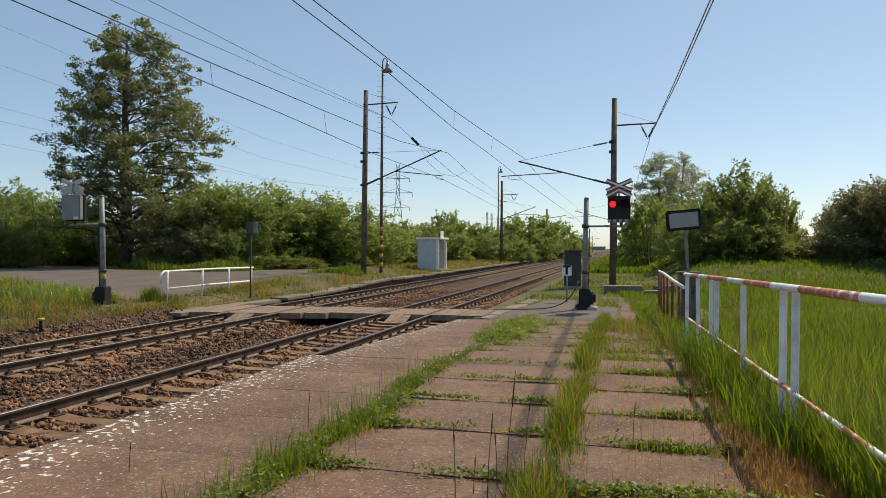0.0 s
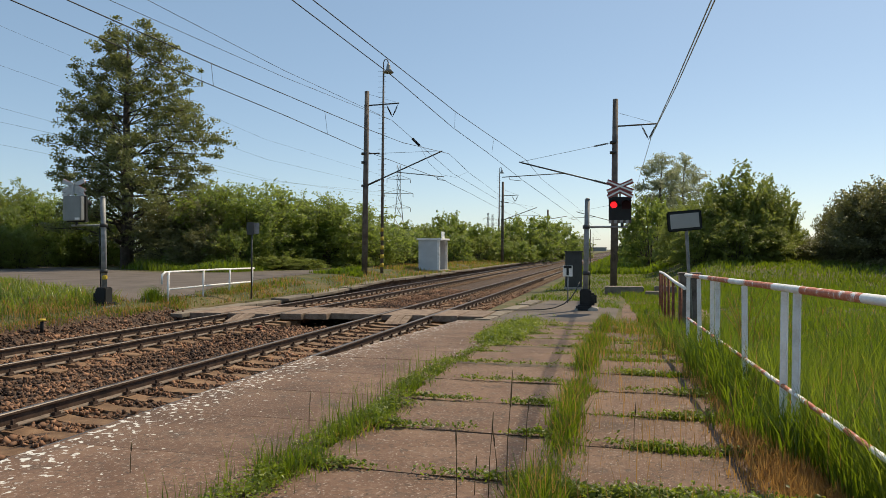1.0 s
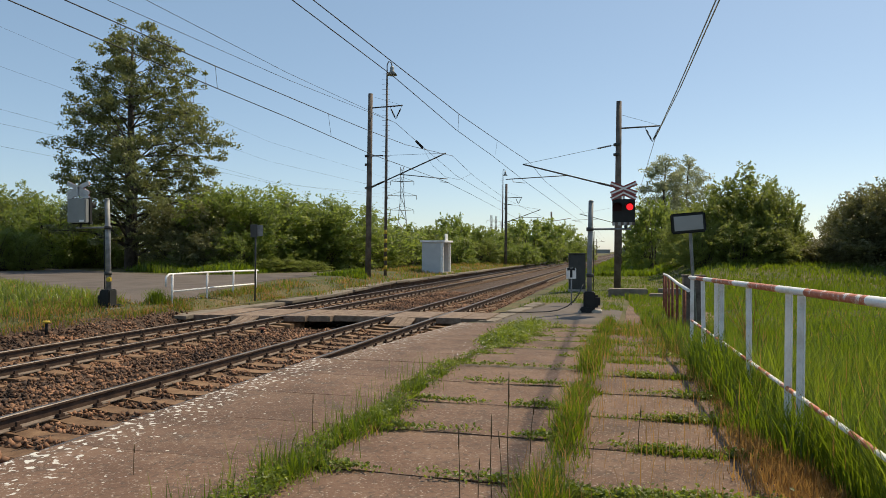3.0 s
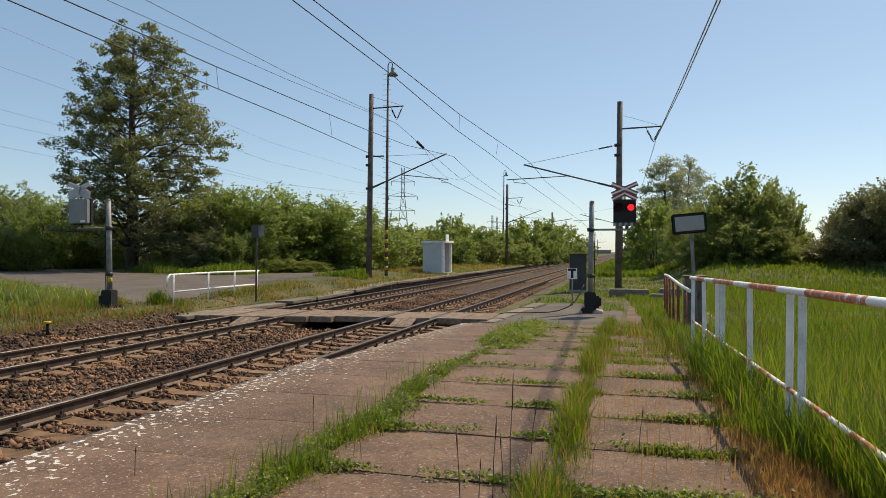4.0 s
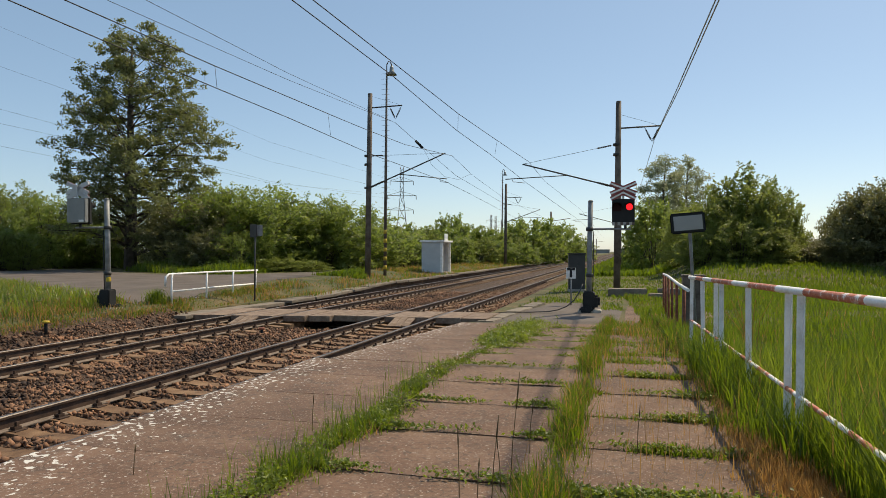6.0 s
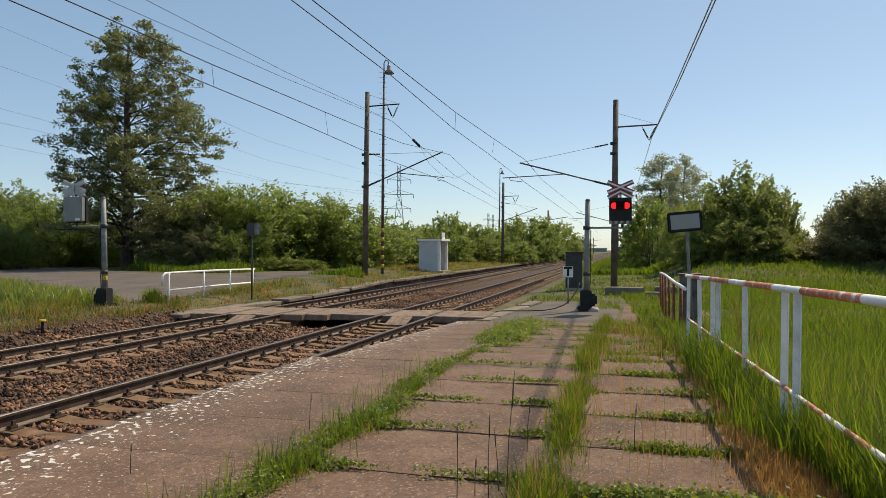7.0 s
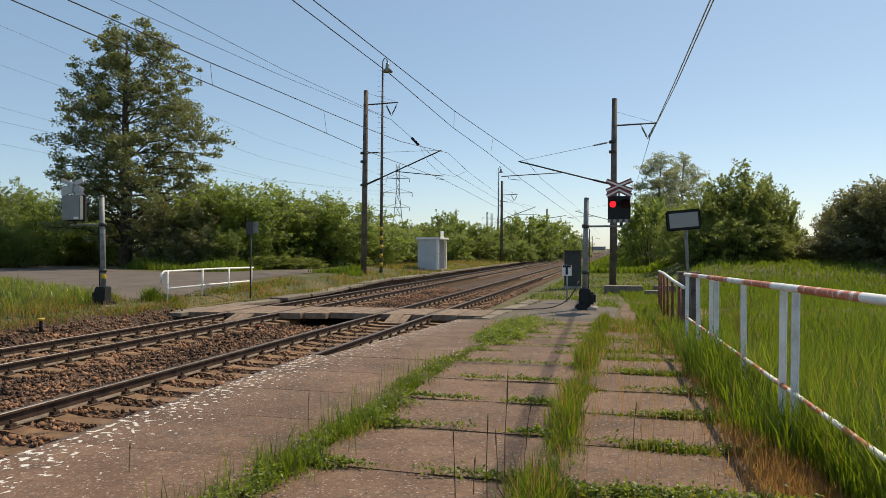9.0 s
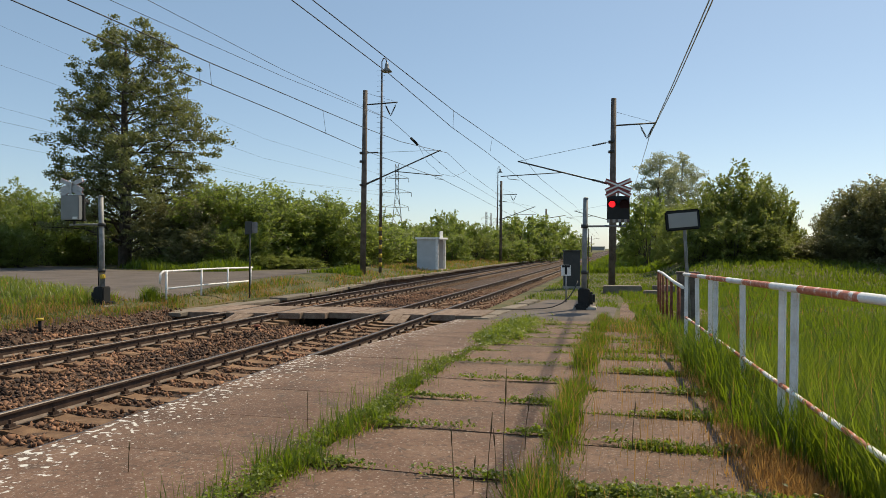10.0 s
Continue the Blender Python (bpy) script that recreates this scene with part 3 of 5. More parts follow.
# ---- masts and wires ----
def catenary_mast(at, height, reach, side, root, tip, tie, arm, lean=0.0):
    """Round mast with a cantilever over the track. side: -1, track to the left; root, tip, tie, arm: heights of the cantilever's foot and tip, its tie and the register tube."""
    m = thing("catenary_mast", at, 0, "tall round weathered catenary mast with a tubular cantilever", "catenary mast", "masts along the line")
    tube("pole", [(0, 0, -0.3), (lean * 0.5, 0, height * 0.5), (lean, 0, height)], [0.17, 0.155, 0.13], M["mast"], m, 16)
    s = side
    foot, end = Vector((s * 0.1, 0, root)), Vector((s * reach, 0, tip))
    tube("cantilever_tube", [foot, end], 0.038, M["dark_grey"], m, 8)
    f = 0.40 if s > 0 else 0.5
    hang = foot.lerp(end, f)
    far_end = Vector((s * (reach + (0.1 if s > 0 else 0.9)), 0, arm))
    tube("register_tube", [hang, far_end], 0.024, M["dark_grey"], m, 8)
    tube("steady_arm", [far_end + Vector((-s * 0.35, 0, -0.02)), far_end + Vector((-s * 0.4, 0, -0.14)), far_end + Vector((s * 0.1 if s > 0 else 1.0, 0, -0.22))], 0.016, M["dark_grey"], m, 6)
    tube("top_tie", [(s * 0.1, 0, tie), end], 0.009, M["wire"], m, 6)
    bm = bmesh.new()
    for k in range(8):
        p0 = Vector((s * 0.1, 0, tie)).lerp(end, 0.04 + k * 0.018)
        p1 = Vector((s * 0.1, 0, tie)).lerp(end, 0.04 + k * 0.018 + 0.016)
        put_tube(bm, [p0, p1], [0.05, 0.03], 8)
    part("insulator", bm, M["black"], m, "dark ribbed insulator")
    bm = bmesh.new()
    for k in range(8):
        put_tube(bm, [foot.lerp(end, 0.03 + k * 0.02), foot.lerp(end, 0.03 + k * 0.02 + 0.014)], [0.07, 0.045], 8)
    part("insulator", bm, M["black"], m, "dark ribbed insulator")
    for zz in (tie, tie - 0.5, root):
        tube("clamp", [(0, 0, zz - 0.06), (0, 0, zz + 0.06)], 0.185, M["dark_grey"], m, 12)
    return m


def hanger_bracket(m, height, length):
    """Feeder arm with insulators in a V."""
    tube("feeder_arm", [(0, 0, height), (length, 0, height + 0.05)], 0.04, M["dark_grey"], m, 8)
    tube("top_stay", [(0, 0, height + 0.75), (length - 0.2, 0, height + 0.12)], 0.007, M["wire"], m, 5)
    for x0 in (length - 0.75, length - 0.05):
        bm = bmesh.new()
        top, bot = Vector((x0, 0, height)), Vector((length - 0.4, 0, height - 0.72))
        for k in range(8):
            p0, p1 = top.lerp(bot, 0.2 + k * 0.085), top.lerp(bot, 0.2 + k * 0.085 + 0.06)
            put_tube(bm, [p0, p1], [0.055, 0.03], 8)
        put_tube(bm, [top, bot], 0.014, 6)
        part("insulator", bm, M["black"], m, "dark ribbed insulator")


mast_right = catenary_mast((-0.58, 36.0, -0.33), 9.43, 4.75, -1, 5.13, 6.42, 7.25, 5.66, 0.10)
hanger_bracket(mast_right, 8.06, 2.1)
mast_left = catenary_mast((-14.58, 37.7, 0.12), 10.55, 4.65, 1, 5.1, 6.95, 6.95, 5.5, 0.16)
hanger_bracket(mast_left, 9.72, 2.1)
mast_far = catenary_mast((-13.7, 79.0, 0.1), 9.2, 4.0, 1, 4.8, 6.2, 6.9, 5.3, 0.1)
hanger_bracket(mast_far, 7.6, 1.9)


catenary_mast((-1.0, 85.0, -0.35), 8.9, 4.75, -1, 5.13, 6.42, 7.25, 5.66, 0.05)


def cable(name, pts, r, label, group="overhead wires", mat="wire"):
    """A wire through pts, hanging slightly between them."""
    bm = bmesh.new()
    put_tube(bm, pts, r, 5)
    return tagged(part(name, bm, M["alu" if label.startswith("grey") else mat]), label, "wire", group)


def at_depth(px, py, d):
    """The place d metres ahead of the tripod in the first view's direction (px, py)."""
    th = radians(14.62)
    x = (px - 784) * d / F
    return (x * math.cos(th) - d * math.sin(th), x * math.sin(th) + d * math.cos(th), EYE[2] - (py - 440) * d / F)


def onward(p, q, k):
    return tuple(q[i] + (q[i] - p[i]) * k for i in range(3))


def wire_line(name, places, d_far, d_near, r, label, back=1.2):
    """A wire through view places from the far support to a nearer one, and on behind the tripod."""
    q0, q1 = places[0], places[-1]
    pts = []
    for q in places:
        f = (q[1] - q0[1]) / (q1[1] - q0[1])
        pts.append(at_depth(*q, 1 / ((1 - f) / d_far + f / d_near)))
    return cable(name, pts + [onward(pts[-2], pts[-1], back * len(places))], r, label)


wire_line("messenger_wire", [(928, 281), (870, 242), (805, 197), (665, 87), (554, 0)], 36.4, 13.8, 0.012, "dark carrier wire above the near track")
wire_line("contact_wire", [(925, 319), (910, 307), (860, 268), (800, 225), (690, 131), (517, 0)], 36.6, 11.6, 0.010, "dark contact wire above the near track")
wire_line("messenger_wire", [(793, 271), (710, 251), (640, 224), (573, 196), (500, 165), (372, 111), (120, 0)], 39.5, 14.0, 0.014, "dark carrier wire above the far track")
wire_line("contact_wire", [(788, 319), (650, 268), (500, 202), (376, 151), (165, 62), (20, 0)], 39.5, 11.8, 0.012, "dark contact wire above the far track")
wire_line("feeder_cable", [(1149, 245), (1192, 150), (1257, 0)], 36.2, 17.0, 0.020, "grey overhead feeder cable")
wire_line("feeder_cable", [(1150, 243), (1196, 150), (1263, 0)], 36.2, 17.0, 0.020, "grey overhead feeder cable")
wire_line("feeder_cable", [(692, 212), (500, 135), (195, 0)], 38.6, 20.0, 0.009, "thin overhead feeder cable")
wire_line("feeder_cable", [(692, 212), (500, 123), (262, 0)], 38.6, 20.0, 0.009, "thin overhead feeder cable")
cable("messenger_wire", [at_depth(928, 281, 36.4), at_depth(957, 316, 50), at_depth(1020, 366, 90), at_depth(1062, 418, 240)], 0.012, "dark carrier wire above the near track")
cable("contact_wire", [at_depth(925, 319, 36.6), at_depth(1020, 387, 90), at_depth(1060, 424, 240)], 0.012, "dark contact wire above the near track")
cable("messenger_wire", [at_depth(793, 271, 39.5), at_depth(830, 306, 50), at_depth(885, 346, 78), at_depth(1020, 412, 200)], 0.012, "dark carrier wire above the far track")
cable("contact_wire", [at_depth(788, 320, 39.5), at_depth(828, 340, 50), at_depth(900, 378, 80), at_depth(1015, 422, 200)], 0.012, "dark contact wire above the far track")
cable("feeder_cable", [at_depth(692, 212, 38.6), at_depth(735, 250, 45), at_depth(800, 306, 58), at_depth(885, 356, 78)], 0.014, "dark overhead feeder cable")
cable("feeder_cable", [at_depth(1150, 245, 36.2), at_depth(1120, 345, 70), at_depth(1108, 405, 160)], 0.016, "grey overhead feeder cable")
for (p0, p1, d) in (((804, 197), (803, 226), 24.0), ((872, 246), (869, 268), 30.5), ((372, 111), (376, 151), 18.8), ((573, 196), (578, 236), 26.5)):
    cable("dropper", [at_depth(*p0, d), at_depth(*p1, d)], 0.006, "thin dropper between carrier and contact wire")


p0, p1 = Vector(at_depth(729, 245, 44.6)), Vector(at_depth(741, 257, 45.6))
bm = bmesh.new()
for k in range(9):
    put_tube(bm, [p0.lerp(p1, k / 9), p0.lerp(p1, (k + 0.7) / 9)], [0.09, 0.05], 8)
put_tube(bm, [p0, p1], 0.02, 6)
tagged(part("line_insulator", bm, M["black"]), "dark ribbed insulator in the feeder cable", "insulator")
cable("jumper_wire", [at_depth(742, 258, 45.6), at_depth(757, 287, 46), at_depth(780, 308, 47), at_depth(805, 313, 48), at_depth(826, 303, 49)], 0.009, "thin slack jumper wire between cables")

# ---- trees and bushes ----
def egg(u):
    """Outline of a bush: radius at the share u of its height."""
    return max(0.1, 1 - abs((u - 0.40) / 0.62) ** 2.6) ** 0.5


def bush(name, rx, rz, limbs, sprays, per, leaf, mat, label, wild=0.09, outline=egg):
    """A shrub of arching limbs from its foot, each with leafy side sprays; lit tops, dark gaps between the sprays."""
    b = thing(name, (0, 0, 0), 0, label, "bush" if rz < 3.2 else "tree", "bushes beside the line")
    high = 2.2 * rz
    wood = bmesh.new()
    dots, leans = [], []
    for k in range(limbs):
        u = min(1.0, max(0.04, ((k + 0.5) / limbs) ** 0.8 + random.gauss(0, 0.05)))
        a = k * 2.39996 + random.uniform(-0.4, 0.4)
        r = rx * outline(u) * random.uniform(1 - 2.2 * wild, 1 + wild)
        z = high * u * random.uniform(1 - wild * 0.5, 1 + wild * 0.35)
        p0 = np.array([0.14 * rx * math.cos(a), 0.14 * rx * math.sin(a), -0.15])
        p1 = np.array([0.42 * r * math.cos(a), 0.42 * r * math.sin(a), z * 0.72 + 0.12 * high * (1 - u)])
        p2 = np.array([r * math.cos(a + 0.1), r * math.sin(a + 0.1), z])
        if k % 2:
            put_tube(wood, [p0, (p0 + 2 * p1 + p2) / 4, p2], [0.05, 0.032, 0.01], 4, 0, False)
        for j in range(sprays):
            f = random.uniform(0.30, 1.0) if j % 3 == 0 else random.uniform(0.66, 1.0)
            q = p0 * (1 - f) ** 2 + p1 * 2 * f * (1 - f) + p2 * f * f
            way = (p2 - p1) / (np.linalg.norm(p2 - p1) + 1e-6) * 0.6 + rng.normal(size=3) * np.array([0.8, 0.8, 0.45]) + np.array([0, 0, 0.14])
            way /= np.linalg.norm(way)
            t = rng.uniform(0, 1, (per, 1))
            size = rx * random.uniform(0.12, 0.30)
            dots.append(q + way * t * size + rng.normal(size=(per, 3)) * 0.045 * rx * (1.15 - t))
            leans.append(np.repeat((way * 0.55)[None], per, 0))
    part("trunk", wood, M["bark"], b)
    c, l = np.concatenate(dots), np.concatenate(leans)
    ok = c[:, 2] > 0.05
    v, fc = leaf_tris(c[ok], leaf, l[ok], 0.5)
    arrays("crown", v, fc, mat, b)
    return b


def spire(u):
    """Outline of a loose young tree: broad below the middle, with a thin top."""
    return float(np.interp(u, [0, 0.2, 0.45, 0.7, 0.85, 1.0], [0.8, 1.0, 1.0, 0.92, 0.68, 0.16]))


NEAR = (92, 11, 27, 0.118)
FAR = (64, 9, 18, 0.22)
BUSHES = [bush("bush", 3.4, 2.5, *NEAR, M["leaf"], "dense green bush with small leaves"),
          bush("bush", 3.0, 2.8, *NEAR, M["leaf_bright"], "light green leafy bush in spring leaf"),
          bush("bush", 3.8, 2.3, *NEAR, M["leaf"], "broad dark green bush", 0.10),
          bush("bush", 3.4, 2.5, *FAR, M["leaf"], "distant dense green bush"),
          bush("bush", 3.0, 2.8, *FAR, M["leaf_bright"], "distant light green bush"),
          bush("bush", 3.8, 2.3, *FAR, M["leaf"], "distant broad dark green bush", 0.10),
          bush("bush", 3.0, 2.8, 72, 13, 22, 0.15, M["leaf_bright"], "loose young tree with long leafy shoots", 0.24, spire),
          bush("bush", 3.4, 2.5, *NEAR, M["leaf_dark"], "dense dark bush with small dull leaves", 0.16)]
SIZES = (2.5, 2.8, 2.3, 2.5, 2.8, 2.3, 2.8, 2.5)


def tall_tree(at, height, girth, profile, limbs, leaf, mat, label, skew=0.0, dense=1.0):
    """Trunk, tiers of limbs with side twigs, and leaves in flat clumps along them, with gaps between the tiers."""
    t = thing("tree", at, 0, label, "tree")
    wood = bmesh.new()
    put_tube(wood, [(0, 0, -0.3), (0.1, 0, height * 0.3), (-0.1, 0.1, height * 0.65), (0.15, 0, height * 0.97)], [girth, girth * 0.75, girth * 0.42, 0.04], 10)
    cloud = []
    r = random.Random(11)
    for k in range(limbs):
        u = (k + r.random()) / limbs
        z = height * (0.10 + 0.88 * u)
        a = k * 2.399 + r.uniform(-0.5, 0.5)
        reach = profile(z / height) * r.uniform(0.70, 1.05) * (1 + skew * math.cos(a - 0.255))
        rise = reach * r.uniform(-0.05, 0.55)
        p0 = Vector((0, 0, z - rise * 0.5))
        p1 = Vector((math.cos(a) * reach * 0.5, math.sin(a) * reach * 0.5, z + rise * 0.30))
        p2 = Vector((math.cos(a + 0.12) * reach, math.sin(a + 0.12) * reach, z + rise * 0.35))
        thin = 1.1 - z / height
        put_tube(wood, [p0, p1, p2], [girth * 0.26 * thin, girth * 0.14 * thin, 0.012], 5)
        for j in range(max(3, int(reach * 2.7 * dense))):
            f = r.uniform(0.22, 1.0) ** 0.8
            on = p0.lerp(p1, f * 2) if f < 0.5 else p1.lerp(p2, f * 2 - 1)
            side = Vector((-math.sin(a), math.cos(a), 0)) * r.gauss(0, 0.28) * reach * 0.42 * (1.15 - 0.5 * f)
            c = on + side + Vector((0, 0, r.gauss(0.15, 0.36)))
            put_tube(wood, [on, c], [0.02, 0.008], 3, 0, False)
            n = r.randint(28, 60)
            s = r.uniform(0.32, 0.70)
            p = rng.normal(size=(n, 3))
            p *= (rng.uniform(0, 1, (n, 1)) ** 0.45) / np.linalg.norm(p, axis=1)[:, None] * np.array([s, s, s * 0.55])
            cloud.append(np.array(c) + p)
    part("trunk", wood, M["bark"], t, "dark forked trunk with thin limbs")
    c = np.concatenate(cloud)
    v, fc = leaf_tris(c, leaf, np.zeros((len(c), 3)), 0.7)
    arrays("crown", v, fc, mat, t)
    return t


def alder_profile(h):
    return float(np.interp(h, [0, 0.1, 0.3, 0.45, 0.6, 0.73, 0.87, 0.95, 1.0], [5.0, 6.2, 6.9, 6.9, 6.1, 5.0, 3.6, 2.5, 0.7]))


tall_tree((*at_depth(222, 475, 52)[:2], 0.1), 18.1, 0.5, alder_profile, 118, 0.165, M["leaf_tree"], "tall alder tree with a layered dark green crown", 0.2)
tall_tree((*at_depth(1168, 470, 75)[:2], 0.6), 11.0, 0.22, lambda h: float(np.interp(h, [0, 0.3, 0.6, 0.85, 1], [2.8, 3.7, 3.5, 2.4, 0.6])), 60, 0.14, M["leaf_pale"], "slender pale-leaved tree behind the bushes", 0.0, 1.3)
tall_tree((*at_depth(1208, 470, 78)[:2], 0.6), 11.2, 0.2, lambda h: float(np.interp(h, [0, 0.3, 0.6, 0.85, 1], [2.4, 3.2, 3.0, 2.2, 0.6])), 55, 0.14, M["leaf_pale"], "rounded pale-leaved tree behind the bushes", 0.0, 1.3)

# rows of bushes: view column, depth, height of the top in the view, width factor
HEDGE = [(-30, 60, 330, 1.1), (25, 58, 325, 1), (75, 56, 345, 1), (120, 57, 365, 1), (175, 57, 385, 1), (245, 57, 380, 1), (30, 46, 400, 0.9), (-20, 45, 390, 1), (310, 47, 350, 1), (355, 46, 345, 1), (400, 47, 335, 1), (440, 49, 324, 1.1), (480, 50, 350, 1.1),
         (520, 53, 352, 1.1), (560, 54, 345, 1.2), (600, 56, 356, 1.2), (632, 58, 396, 1), (668, 64, 398, 1), (705, 66, 398, 1), (742, 70, 404, 1), (765, 78, 402, 1), (792, 82, 382, 0.75), (818, 88, 398, 0.7), (835, 84, 403, 1), (865, 90, 408, 1),
         (895, 96, 414, 1), (933, 100, 387, 0.8), (905, 110, 398, 0.8), (960, 108, 412, 1), (978, 135, 396, 0.8), (1000, 130, 424, 1), (1022, 150, 420, 1),
         (370, 44, 395, 1), (415, 44, 400, 1), (492, 43, 446, 0.8), (528, 44, 450, 0.9), (800, 72, 420, 1), (850, 80, 425, 1.0), (910, 86, 430, 1.0), (720, 62, 430, 1.2), (660, 58, 430, 1.1),
         (1152, 66, 352, 0.6), (1192, 52, 385, 0.7), (1215, 48, 360, 0.9), (1262, 43, 318, 0.9), (1306, 42, 287, 0.9), (1350, 42, 310, 0.75), (1388, 43, 328, 0.42), (1335, 41, 350, 0.8), (1235, 41, 400, 0.85), (1300, 40, 385, 1), (1345, 40, 395, 0.8), (1372, 41, 405, 0.55),
         (1402, 44, 392, 0.42), (1425, 44, 418, 0.5), (1472, 42, 372, 0.55), (1502, 40, 350, 0.6), (1535, 38, 328, 0.7), (1578, 37, 316, 0.95), (1640, 36, 315, 1.1), (1450, 41, 428, 0.7), (1485, 40, 415, 0.8), (1530, 38, 400, 1.0), (1580, 37, 390, 1.0), (1135, 95, 398, 1), (1128, 140, 415, 1), (1120, 210, 422, 1)]
SPECIES = {492: 1, 528: 1, 370: 7, 355: 7, 310: 7, 1306: 6, 1350: 6, 1388: 6, 1262: 6, 1402: 1}
for i, (px, d, top, wide) in enumerate(HEDGE):
    j = SPECIES.get(px, 1 if px < 60 else (0, 2)[i % 2] if px < 640 else i % 3 if px < 1100 else 1 if 1160 < px < 1400 else 7 if px > 1400 else 0)
    j += 3 if d > 60 and j < 3 else 0
    src = BUSHES[j]
    d += 3 if px < 560 and d < 56 else 0
    top += 14 if j == 6 else 6 if px < 640 else -4 if px < 1100 else 0
    x, y, z1 = at_depth(px, top, d)
    z0 = float(ground_z(x, y)) - 0.15
    k = (z1 - z0) / (2.2 * SIZES[j])
    w = wide * 1.12 * max(k, 0.62) * random.uniform(0.9, 1.1)
    copy_thing(src, pose(x, y, z0, 0, 0, random.uniform(0, 360)) @ Matrix.Diagonal((w, w, k, 1)))
for b in BUSHES:
    for o in (*b.children_recursive, b):
        bpy.data.objects.remove(o)


# ---- crossing equipment ----
def strip_bar(bm, p, q, w, t, mat=0):
    """A flat bar in the x-z plane from p to q, w wide and t thick along y."""
    p, q = Vector(p), Vector(q)
    d = (q - p).normalized()
    s = Vector((-d.z, 0, d.x)) * w / 2
    n = Vector((0, t / 2, 0))
    vs = [bm.verts.new(c) for c in (p - s - n, q - s - n, q + s - n, p + s - n, p - s + n, q - s + n, q + s + n, p + s + n)]
    for f4 in ((0, 1, 2, 3), (7, 6, 5, 4), (0, 4, 5, 1), (1, 5, 6, 2), (2, 6, 7, 3), (3, 7, 4, 0)):
        bm.faces.new([vs[i] for i in f4]).material_index = mat


def disc(bm, x, z, y0, y1, r, sides=20, mat=0):
    put_tube(bm, [(x, y0, z), (x, y1, z)], r, sides, mat)


def crossing_signal(at, rz, post_h, arm_z, arm_len, label, size=1.0, cross_shift=0.0):
    """Post with drive box at its foot and an arm that carries the two-lamp warning board. Front towards -y. Returns
    thing and added lamp cover.
    """
    s = thing("crossing_signal", at, rz, label, "warning signal", "signals at the crossing")
    s.matrix_world = pose(*at, 0, 0, rz) @ Matrix.Scale(size, 4)
    tube("post", [(0, 0, 0.25), (0.02, 0, post_h * 0.6), (0.05, 0, post_h)], [0.076, 0.070, 0.068], M["steel"], s, 14, "grey steel tube post")
    tube("post_cap", [(0.05, 0, post_h), (0.05, 0, post_h + 0.04)], [0.074, 0.045], M["steel"], s, 14)
    bm = bmesh.new()
    put_box(bm, (-0.15, -0.16, 0.05), (0.16, 0.18, 0.56), 0.03)
    put_box(bm, (0.10, -0.14, 0.12), (0.30, 0.12, 0.46), 0.06)
    put_box(bm, (-0.24, -0.3, -0.05), (0.12, 0.05, 0.14), 0.04)
    part("drive_box", bm, M["black"], s, "black cast drive box")
    box("plinth", (-0.28, -0.28, -0.2), (0.34, 0.28, 0.06), M["concrete"], s, 0.02, "low concrete plinth")
    tube("arm", [(0.02, 0, arm_z), (arm_len, 0, arm_z)], 0.028, M["steel"], s, 8)
    for zz in (arm_z, 1.0):
        tube("clamp", [(0.02, 0, zz - 0.05), (0.02, 0, zz + 0.05)], 0.1, M["dark_grey"], s, 12)
    tube("cable_tube", [(0.1, 0.02, 0.4), (0.115, 0.02, 1.0), (0.13, 0.02, arm_z - 0.06)], 0.014, M["black"], s, 6)
    bx = arm_len - 0.20
    tube("hanger", [(bx + 0.05, 0, arm_z), (bx + 0.05, 0, arm_z + 0.12)], 0.035, M["dark_grey"], s, 8)
    z0, z1 = arm_z + 0.10, arm_z + 0.82
    board = box("board", (bx - 0.30, -0.02, z0), (bx + 0.30, 0.10, z1), M["black"], s, 0.02, "black signal board")
    box("back_box", (bx - 0.285, 0.102, z0 + 0.03), (bx + 0.285, 0.26, z1 - 0.02), M["grey"], board, 0.02, "grey sheet-metal housing")
    box("nameplate", (bx - 0.25, 0.262, z0 + 0.05), (bx - 0.10, 0.266, z0 + 0.11), M["white"], board, 0, "small white plate")
    bm = bmesh.new()
    for k in range(8):
        put_box(bm, (bx - 0.30 + k * 0.075, -0.026, z0 - 0.002), (bx - 0.225 + k * 0.075, -0.0205, z0 + 0.085), 0, None, k % 2)
    part("edge_strip", bm, [M["panel"], M["mast"]], board, "worn pale and rusty reflecting strip")
    zl = z1 - 0.22
    for k in (-0.165, 0.165):
        bm = bmesh.new()
        disc(bm, bx + k, zl, -0.021, -0.028, 0.088, 24)
        part("lamp", bm, M["lens_lit"], board, "red warning lamp")
        bm = bmesh.new()
        for j in range(14):
            a0, a1 = math.pi * (-0.1 + 1.2 * j / 14), math.pi * (-0.1 + 1.2 * (j + 1) / 14)
            vs = []
            for y in (-0.02, -0.17):
                for aa in (a0, a1):
                    vs.append(bm.verts.new((bx + k + 0.128 * math.cos(aa), y, zl + 0.128 * math.sin(aa))))
            bm.faces.new((vs[0], vs[1], vs[3], vs[2]))
        bmesh.ops.solidify(bm, geom=bm.faces[:], thickness=0.006)
        part("hood", bm, M["black"], board, "black half-round hood")
    # Added plate, no part of the signal: hides the lamp that is off.
    bm = bmesh.new()
    put_box(bm, (-0.115, -0.045, -0.115), (0.115, -0.034, 0.115), 0.004)
    shutter = part("shutter", bm, M["lens_dark"], board, "added dark red plate over whichever lamp is off")
    shutter.location = (bx + 0.165, 0, zl)
    # St Andrew's cross for two tracks
    zc = z1 + 0.27
    cx = bx + cross_shift
